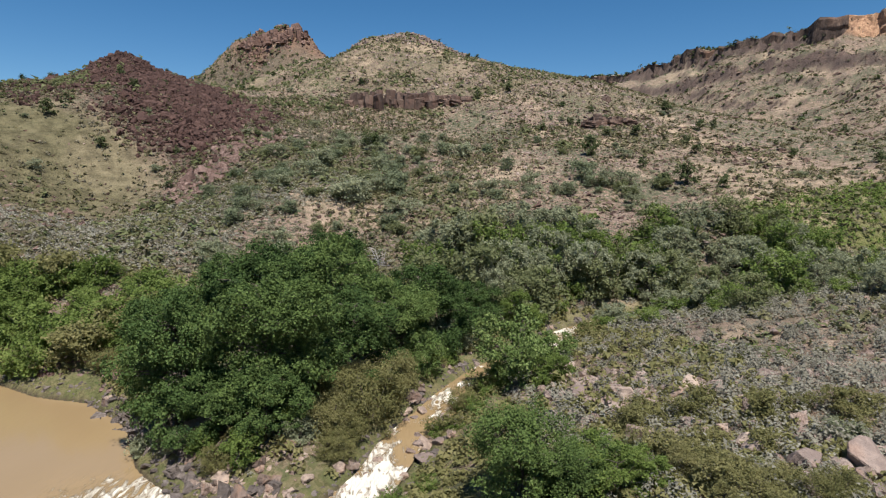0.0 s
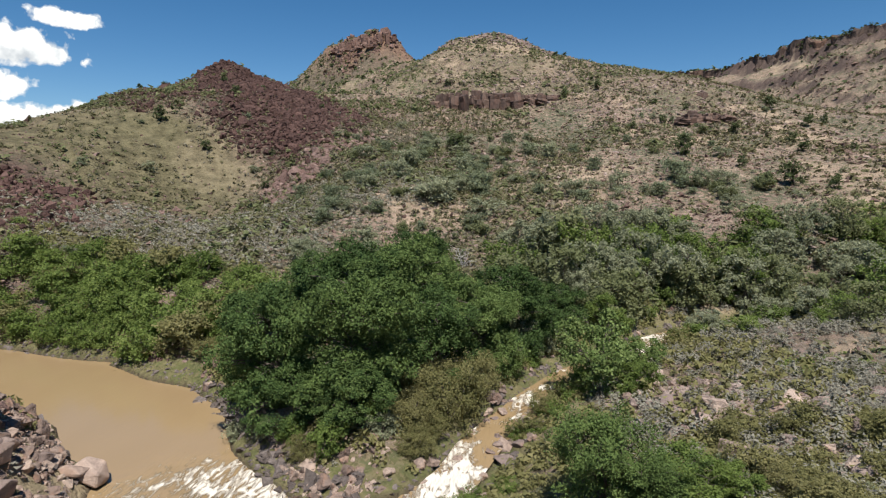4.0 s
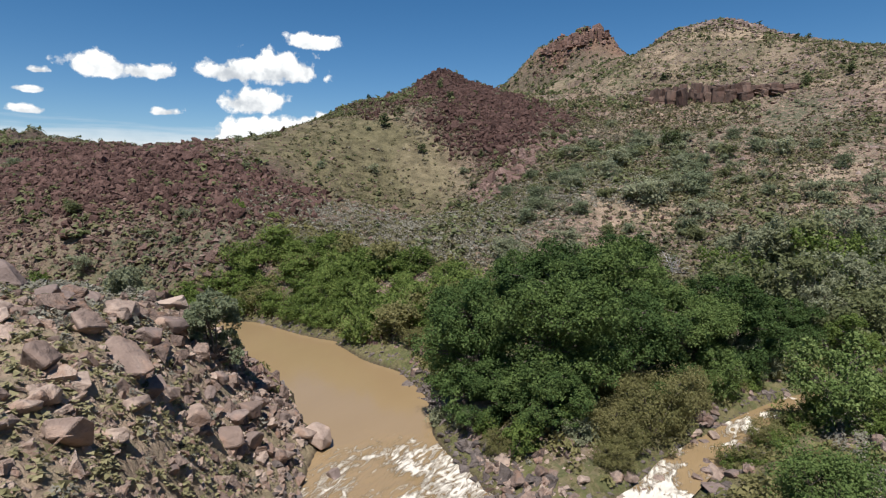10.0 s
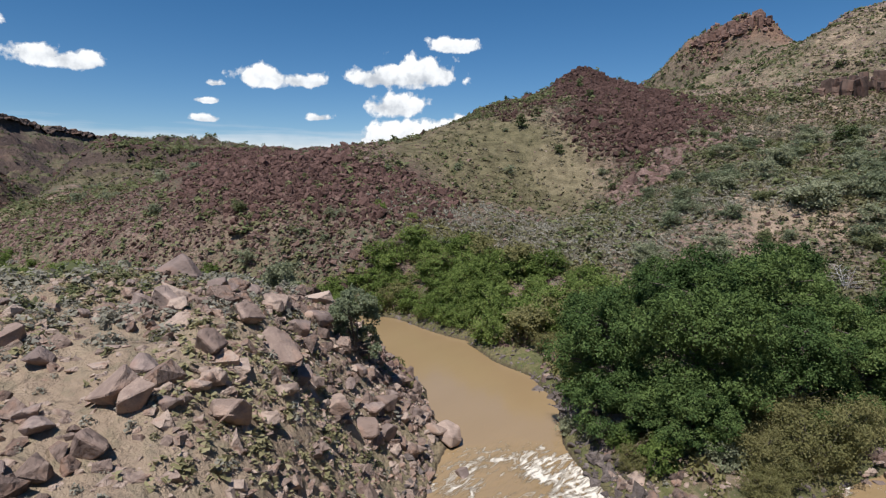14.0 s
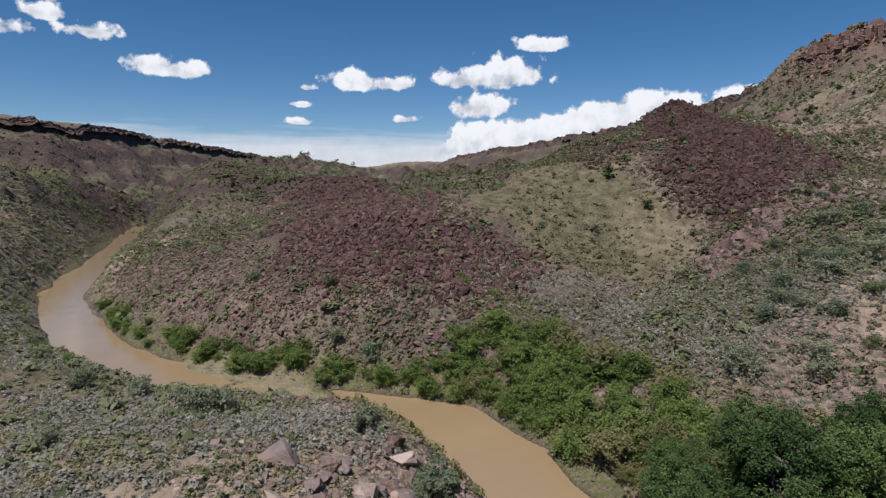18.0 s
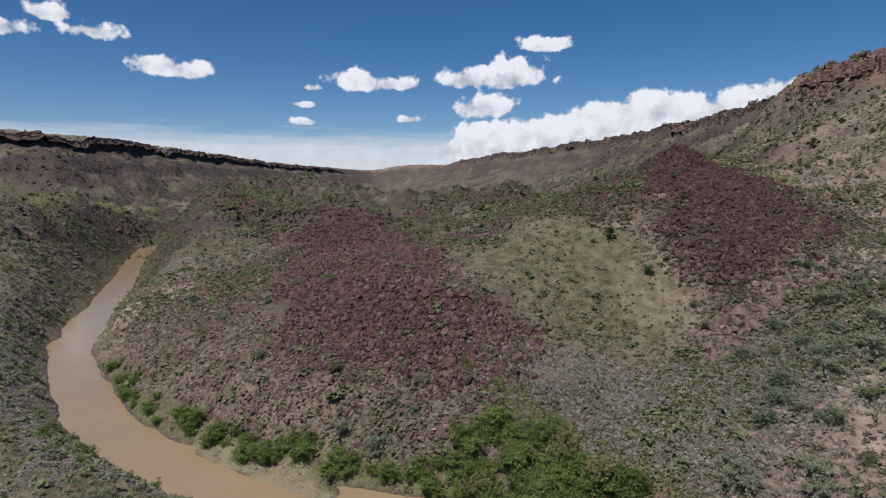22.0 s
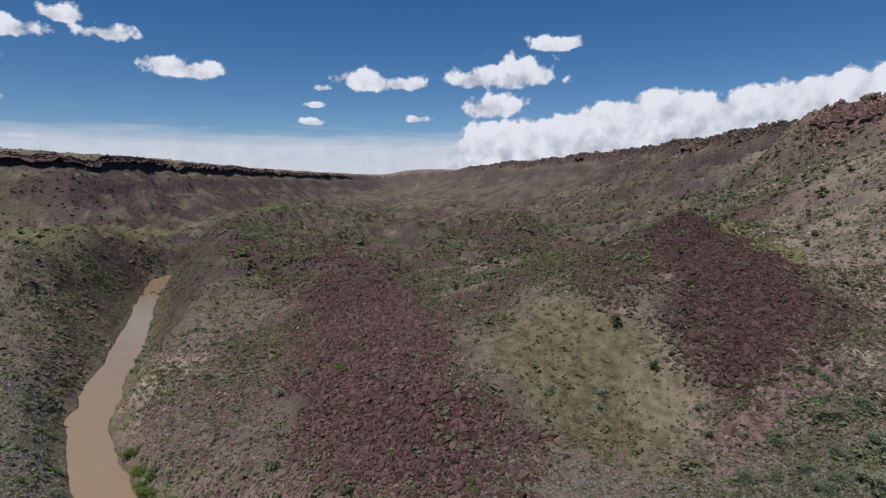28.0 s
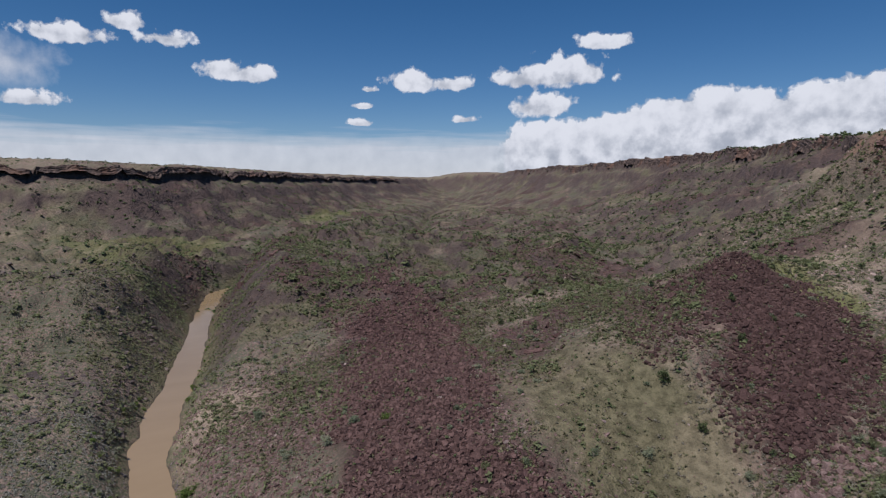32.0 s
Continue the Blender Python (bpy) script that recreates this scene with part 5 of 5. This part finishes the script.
scatter("far_junipers", [tuft(240 + k, 8, 0.42, 0.9) for k in range(3)], x, y, rng.uniform(2.0, 5.0, len(x)), JUNIPER, "distant dark brush on the far benches", "junipers", rng, 0.05)

# ---- stones ----
STONY_EDGE = [(15, 66), (18, 57), (22, 46), (25, 39), (31, 34), (42, 30)]
chips = [block_arrays(300 + k, 8) for k in range(6)]
lumps = [block_arrays(320 + k, 11, 0.95) for k in range(6)]
x, y = spot(rng, 17000, -475, -100, 74, 290, lambda a, b: zone(a, b, RED_FIELD, 15) * (0.25 + 0.75 * smooth((a + 400) / 150)))
scatter("red_talus", lumps, x, y, 0.6 + rng.gamma(2.0, 0.36, len(x)), RED_BASALT, "field of dark red basalt blocks on the hill", "talus", rng, -0.1, (0.8, 1.35), 0.4)
x, y = spot(rng, 8500, -200, -66, 182, 326, lambda a, b: np.maximum(zone(a, b, RED_PEAK, 20), 0.25 * zone(a, b, RED_SPUR, 14)))
scatter("red_talus", lumps, x, y, 0.7 + rng.gamma(2.0, 0.42, len(x)), RED_BASALT, "slope of dark red basalt blocks under the red peak", "talus", rng, -0.1, (0.8, 1.35), 0.4)
x, y = spot(rng, 420, -88, -58, 164, 230, lambda a, b: zone(a, b, RED_TRAIL, 4))
scatter("red_talus", lumps, x, y, 1.0 + rng.gamma(2.2, 0.55, len(x)), PINK, "trail of red blocks in a gully", "talus", rng, 0.1, (0.7, 1.2), 0.4)


def off_red(a, b):
    return (1 - 0.92 * zone(a, b, RED_FIELD, 8)) * (1 - 0.92 * zone(a, b, RED_PEAK, 8)) * (1 - 0.9 * zone(a, b, SAGE_FLAT, 12)) * (1 - 0.85 * zone(a, b, GRASS_HILL, 8))


def stony(a, b):
    return off_red(a, b) * (water_gap(a, b) > 0.3) * (0.15 + 0.85 * smooth((fbm(a - 90, b, 30, 3) + 0.02) * 5))


x, y = spot(rng, 7000, -330, 170, 62, 380, stony)
scatter("scree", chips, x, y, 0.25 + rng.gamma(1.8, 0.35, len(x)), BASALT, "loose brown basalt rubble on the slopes", "rubble", rng, 0.1, (0.6, 1.1), 0.4)
x, y = spot(rng, 5200, -72, -12, -12, 60, lambda a, b: (water_gap(a, b) > -0.5) * smooth((a + 66) / 14) * np.maximum(0.3 + 0.7 * smooth((fbm(a, b, 9, 3) + 0.1) * 5), smooth((11 - water_gap(a, b)) / 4)))
scatter("scree", chips, x, y, 0.22 + rng.gamma(1.6, 0.3, len(x)), RUST, "loose rusty basalt rubble on the near rocky bank", "rubble", rng, 0.1, (0.6, 1.1), 0.4)
x, y = spot(rng, 2400, 8, 130, 22, 124, lambda a, b: (water_gap(a, b) > 0.5) * (0.1 + smooth((fbm(a + 31, b, 14, 3)) * 5)) * smooth((70 - b) / 30 + 0.3))
scatter("scree", chips, x, y, 0.2 + rng.gamma(1.8, 0.3, len(x)), BASALT, "brown rocks among the sagebrush", "rubble", rng, 0.1, (0.6, 1.1), 0.4)
x, y = spot(rng, 3600, -280, 60, 10, 130, lambda a, b: (np.abs(water_gap(a, b) - 0.6) < 1.3) * 1.0)
scatter("shore_stones", chips, x, y, 0.2 + rng.gamma(1.8, 0.26, len(x)), SHORE, "grey stones along the water's edge", "stones", rng, 0.1, (0.6, 1.0), 0.3)

x, y = spot(rng, 12000, -320, -40, 44, 170, lambda a, b: off_red(a, b) * (water_gap(a, b) > 1.5) * (0.3 + 0.7 * smooth((fbm(a, b + 60, 22, 3) + 0.15) * 4)))
scatter("scree", chips, x, y, 0.3 + rng.gamma(1.9, 0.36, len(x)), PINK, "pinkish-brown rubble on the lower red hill", "rubble", rng, 0.1, (0.6, 1.1), 0.4)
x, y = spot(rng, 15000, -340, 90, 74, 330, lambda a, b: off_red(a, b) * (water_gap(a, b) > 2) * (0.35 + 0.65 * smooth((fbm(a + 11, b, 18, 3) + 0.1) * 5)))
scatter("scree", [block_arrays(330 + k, 7, 0.9) for k in range(4)], x, y, 0.3 + rng.gamma(2.0, 0.28, len(x)), BROWN, "small brown rubble strewn over the red hill", "rubble", rng, 0.0, (0.7, 1.2), 0.4)
x, y = spot(rng, 6500, -270, -95, 50, 130, lambda a, b: off_red(a, b) * (water_gap(a, b) > 5) * (0.35 + 0.65 * smooth((fbm(a + 9, b, 14, 3) + 0.1) * 5)))
scatter("scree", chips, x, y, 0.4 + rng.gamma(2.0, 0.36, len(x)), BROWN, "dull red blocks tumbled down to the river", "rubble", rng, 0.0, (0.7, 1.2), 0.4)
x, y = spot(rng, 3200, -760, -300, -120, 130, lambda a, b: (water_gap(a, b) > 3) * smooth((fbm(a, b, 50, 3) + 0.1) * 5))
scatter("lava_outcrops", chips, x, y, 0.8 + rng.gamma(2.0, 1.0, len(x)), LAVA, "dark broken lava outcrops on the west bank", "outcrop", rng, 0.15, (0.6, 1.1), 0.3)
x, y = spot(rng, 6000, -900, -200, 130, 620, lambda a, b: (water_gap(a, b) > 6) * smooth((fbm(a + 500, b - 200, 70, 4) - 0.10) * 9))
scatter("lava_outcrops", chips, x, y, 0.9 + rng.gamma(2.0, 1.1, len(x)), RED_BASALT, "dark red lava outcrops on the far benches", "outcrop", rng, 0.15, (0.6, 1.1), 0.3)
x, y = spot(rng, 1100, -70, 30, 380, 445, lambda a, b: smooth(1.4 - np.hypot((a + 18) / 46, (b - 420) / 22)))
scatter("summit_rocks", chips, x, y, 1.4 + rng.gamma(2.0, 0.8, len(x)), BASALT, "broken brown rocks crowning the round hill", "rocks", rng, 0.15, (0.6, 1.2), 0.4)
x, y = spot(rng, 900, -240, -110, 560, 660, lambda a, b: smooth(1.4 - np.hypot((a + 168) / 42, (b - 604) / 24)))
scatter("summit_rocks", chips, x, y, 1.0 + rng.gamma(2.0, 1.0, len(x)), RED_CRAG, "reddish crags of the pointed summit", "rocks", rng, 0.15, (0.8, 1.6), 0.4)
x, y = spot(rng, 10000, -330, 80, 320, 740, lambda a, b: (rim_depth(a, b) > 8) * (0.3 + 0.7 * smooth((fbm(a, b, 40, 3) + 0.15) * 4)))
scatter("scrub", thin, x, y, rng.uniform(1.0, 2.8, len(x)), MOSSY, "olive scrub on the high slope under the red summit", "scrub", rng, 0.05)
x, y = spot(rng, 6000, -330, 80, 320, 740, lambda a, b: (rim_depth(a, b) > 4) * (0.15 + 0.85 * smooth((fbm(a + 60, b, 35, 3) + 0.05) * 5)))
scatter("scree", chips, x, y, 0.7 + rng.gamma(2.0, 0.65, len(x)), RUST, "reddish rubble on the high slope under the summit", "rubble", rng, 0.1, (0.6, 1.1), 0.4)
x, y = spot(rng, 12000, 70, 480, 150, 740, lambda a, b: (rim_depth(a, b) > 6) * (0.3 + 0.7 * smooth((fbm(a, b, 40, 3) + 0.15) * 4)))
scatter("scrub", thin, x, y, rng.uniform(1.0, 2.8, len(x)), SCRUB, "scrub on the slope below the mesa", "scrub", rng, 0.05)
x, y = spot(rng, 6000, 70, 480, 180, 760, lambda a, b: (rim_depth(a, b) > 3) * (0.15 + 0.85 * smooth((fbm(a + 60, b, 35, 3) + 0.05) * 5)))
scatter("scree", chips, x, y, 0.7 + rng.gamma(2.0, 0.7, len(x)), CRAG, "dark brown rubble fallen from the mesa cliff", "rubble", rng, 0.1, (0.6, 1.1), 0.4)
x, y = spot(rng, 2500, -60, 160, 200, 400, lambda a, b: smooth((fbm(a, b, 30, 3) + 0.0) * 6))
scatter("scree", chips, x, y, 0.5 + rng.gamma(1.9, 0.55, len(x)), BASALT, "brown blocks scattered over the high slope", "rubble", rng, 0.1, (0.6, 1.1), 0.4)

x, y = spot(rng, 480, -42, -14, 42, 70, lambda a, b: (water_gap(a, b) > -2.5) * (water_gap(a, b) < 3) * smooth((a + b - 22) / 4))
scatter("shore_stones", chips, x, y, 0.35 + rng.gamma(1.9, 0.34, len(x)), SHORE, "grey boulders heaped on the point by the rapid", "stones", rng, 0.05, (0.6, 1.0), 0.3)
x, y = spot(rng, 2600, -125, -55, -20, 52, lambda a, b: (water_gap(a, b) > 2) * (0.25 + 0.75 * smooth((fbm(a + 4, b, 9, 3)) * 5)))
scatter("scree", chips, x, y, 0.2 + rng.gamma(1.6, 0.26, len(x)), RUST, "loose brown stones over the top of the knoll", "rubble", rng, 0.1, (0.6, 1.1), 0.4)
x, y = spot(rng, 1500, -105, -16, -20, 55, lambda a, b: (water_gap(a, b) > 3) * 1.0)
scatter("scrub", fine_sage, x, y, rng.uniform(0.35, 0.9, len(x)), SAGE, "small green-grey tufts between the boulders", "scrub", rng, 0.05)

x, y = spot(rng, 1300, -115, -40, -18, 46, lambda a, b: (water_gap(a, b) > 3) * (0.25 + 0.75 * smooth((-a - 52) / 12)) * (0.3 + 0.7 * smooth((fbm(a, b, 12, 3) + 0.1) * 5)))
scatter("sagebrush", fine_sage, x, y, rng.uniform(0.7, 1.9, len(x)), SAGE, "grey sagebrush over the top of the stony knoll", "sagebrush", rng, 0.05)
x, y = spot(rng, 500, -115, -24, -18, 50, lambda a, b: (water_gap(a, b) > 3) * (0.3 + 0.7 * smooth((fbm(a + 20, b, 9, 3)) * 5)))
scatter("scrub", fine_sage, x, y, rng.uniform(0.5, 1.4, len(x)), SCRUB, "low green scrub on the stony knoll", "scrub", rng, 0.05)
blocks = [block_arrays(340 + k, 12, 0.8) for k in range(8)]
x, y = spot(rng, 700, -70, -14, -8, 58, lambda a, b: (water_gap(a, b) > 0.2) * smooth((a + 66) / 14) * np.maximum(smooth((fbm(a + 5, b, 12, 3) - 0.02) * 5), 0.6 * smooth((9 - water_gap(a, b)) / 4)))
scatter("rock_heap", blocks, x, y, 0.5 + rng.gamma(1.8, 0.36, len(x)), RUST, "heaped angular brown blocks between the boulders", "rocks", rng, -0.1, (0.7, 1.1), 0.5)
x, y = spot(rng, 700, 8, 80, 24, 90, lambda a, b: (water_gap(a, b) > 2) * np.maximum(smooth(1.5 - segment_distance(a, b, STONY_EDGE)[0] / 7), 0.04))
scatter("rock_heap", blocks, x, y, 0.4 + rng.gamma(1.8, 0.3, len(x)), BASALT, "brown blocks heaped along the stony edge of the bench", "rocks", rng, -0.05, (0.7, 1.1), 0.5)
boulders = []
for k in range(8):
    bm = block(400 + k, 13 + k % 4, 0.78, 0.03)
    me = bpy.data.meshes.new("boulder")
    bm.to_mesh(me)
    bm.free()
    me.materials.append(RUST if k % 3 else BASALT)
    boulders.append(me)


def boulder(x, y, size, tilt, label, group, mesh=None):
    z = float(height(np.array([x]), np.array([y]))[0])
    ob = new("boulder", mesh or boulders[rng.randint(8)])
    ob.matrix_basis = pose(x, y, z + 0.18 * size, rng.normal() * tilt, rng.normal() * tilt, rng.uniform(0, 360)) @ Matrix.Diagonal((size * rng.uniform(0.85, 1.2), size, size * rng.uniform(0.75, 1.05), 1))
    return tagged(ob, label, "boulder", group)


x, y = spot(rng, 130, -66, -16, -4, 56, lambda a, b: (water_gap(a, b) > 0.5) * smooth((a + 62) / 12) * smooth((fbm(a + 5, b, 14, 3) + 0.25) * 4))
for k in range(len(x)):
    boulder(x[k], y[k], 0.7 + rng.gamma(1.8, 0.5), 14, "angular reddish-brown basalt boulder on the rocky bank", "boulders on the rocky bank")
BIG_BOULDERS = [(-37.8, 24.2, 3.4), (-44.8, 30.9, 2.9), (-47.9, 35.5, 3.0), (-38.5, 29.9, 2.4), (-42.4, 39.3, 2.8), (-38.8, 33.7, 2.7), (-40.6, 46.9, 3.4), (-47.6, 20.7, 2.6),
                (-44.6, 20.0, 1.6), (-54.5, 24.3, 3.5), (-35.2, 13.6, 1.7), (-32.1, 11.8, 2.1), (-40.3, 23.2, 1.6), (-34.6, 19.3, 1.6), (-33.3, 16.8, 1.5), (-48.4, 31.3, 2.1), (-39.5, 37.0, 2.3),
                (-39.0, 28.2, 1.8), (-44.6, 37.9, 1.7), (-41.4, 46.0, 2.6), (-34.4, 43.1, 2.4), (-39.0, 40.5, 2.2), (-32.6, 15.4, 1.5), (-31.5, 19.3, 1.6), (-33.7, 22.2, 1.5), (-41.0, 18.3, 1.8)]
for x, y, size in BIG_BOULDERS:
    boulder(x, y, size * 1.15, 10, "large reddish-brown basalt boulder on the rocky bank", "boulders on the rocky bank")
x, y = spot(rng, 30, -48, 20, 40, 100, lambda a, b: np.abs(water_gap(a, b) - 0.8) < 1.6)
for k in range(len(x)):
    boulder(x[k], y[k], 0.6 + rng.gamma(2.0, 0.3), 10, "grey-brown boulder at the water's edge", "boulders along the water")
x, y = spot(rng, 28, -13, 4, 47, 72, lambda a, b: np.abs(segment_distance(a, b, CREEK)[0] - 2.2) < 1.1)
for k in range(len(x)):
    boulder(x[k], y[k], 0.5 + rng.gamma(2.0, 0.3), 10, "wet grey-brown boulder in the white creek", "boulders in the creek")
x, y = spot(rng, 85, 8, 80, 24, 90, lambda a, b: (water_gap(a, b) > 3) * np.maximum(smooth(1.5 - segment_distance(a, b, STONY_EDGE)[0] / 6), 0.06))
for k in range(len(x)):
    boulder(x[k], y[k], 0.6 + rng.gamma(2.0, 0.4), 14, "brown basalt boulder among sagebrush", "boulders on the sage bench")


def ledge(label, ax, ay, bx, by, tall, deep, paint, broad=1.0):
    """A cliff band of massive upright basalt blocks, side by side and uneven."""
    kinds = []
    for k in range(5):
        bm = slab(500 + k)
        me = bpy.data.meshes.new("block")
        bm.to_mesh(me)
        bm.free()
        me.materials.append(paint)
        kinds.append(me)
    whole = tagged(new("basalt_ledge"), label, "cliff")
    length = math.hypot(bx - ax, by - ay)
    n = int(length / (2.7 * broad))
    away = np.array([-(by - ay), bx - ax]) / length
    foot = float(height(np.array([(ax + bx) / 2]), np.array([(ay + by) / 2]))[0])
    # courses of blocks, each set back behind the one below
    for course, (low, back, share) in enumerate(((0.0, 0.0, 1.0), (0.16, 1.6, 0.8), (0.02, -2.4, 0.35))):
        for k in range(int(n * share)):
            t = (k + rng.uniform(0.0, 1.0)) / int(n * share)
            x = ax + (bx - ax) * t + away[0] * (back + rng.normal() * deep)
            y = ay + (by - ay) * t + away[1] * (back + rng.normal() * deep)
            z = 0.5 * foot + 0.5 * float(height(np.array([x]), np.array([y]))[0])
            crown = 0.35 + 0.65 * math.sin(math.pi * t) ** 0.5
            ob = part("block", kinds[rng.randint(5)], whole)
            ob.matrix_basis = (pose(x, y, z + tall * low * crown + 0.6, rng.normal() * 4, rng.normal() * 4, math.degrees(math.atan2(by - ay, bx - ax)) + rng.normal() * 30)
                               @ Matrix.Diagonal((rng.uniform(2.6, 5.4) * broad, rng.uniform(2.5, 5) * broad, tall * (rng.uniform(0.7, 1.6), rng.uniform(0.8, 1.7), rng.uniform(0.3, 0.8))[course] * crown, 1)))
    return whole


ledge("band of massive dark basalt blocks on the upper slope", -48, 297, 2, 301, 7.5, 2.4, CRAG)
ledge("short band of brown rock on the slope", 62, 262, 84, 268, 4.0, 1.0, CRAG)
ledge("short band of brown rock below the rim", -20, 300, 18, 306, 3.5, 1.5, CRAG)
ledge("reddish crag that caps the pointed summit", -206, 611, -152, 588, 8.0, 3.0, RED_CRAG, 1.3)
ledge("short reddish crag at the steep end of the pointed summit", -156, 588, -134, 591, 8.0, 2.5, RED_CRAG, 1.2)
for x, y, size in ((-2.2, 57.5, 1.5), (-1.2, 58.6, 1.4), (-0.4, 57, 1.6), (-2.6, 59.4, 1.2), (0.6, 58.5, 1.3), (-3.2, 56, 1.3), (0.2, 60, 1.1), (-9.5, 51.5, 1.4), (-7.6, 50.4, 1.0)):
    boulder(x, y, size, 8, "pale brown boulder piled beside the creek", "boulders in the creek")
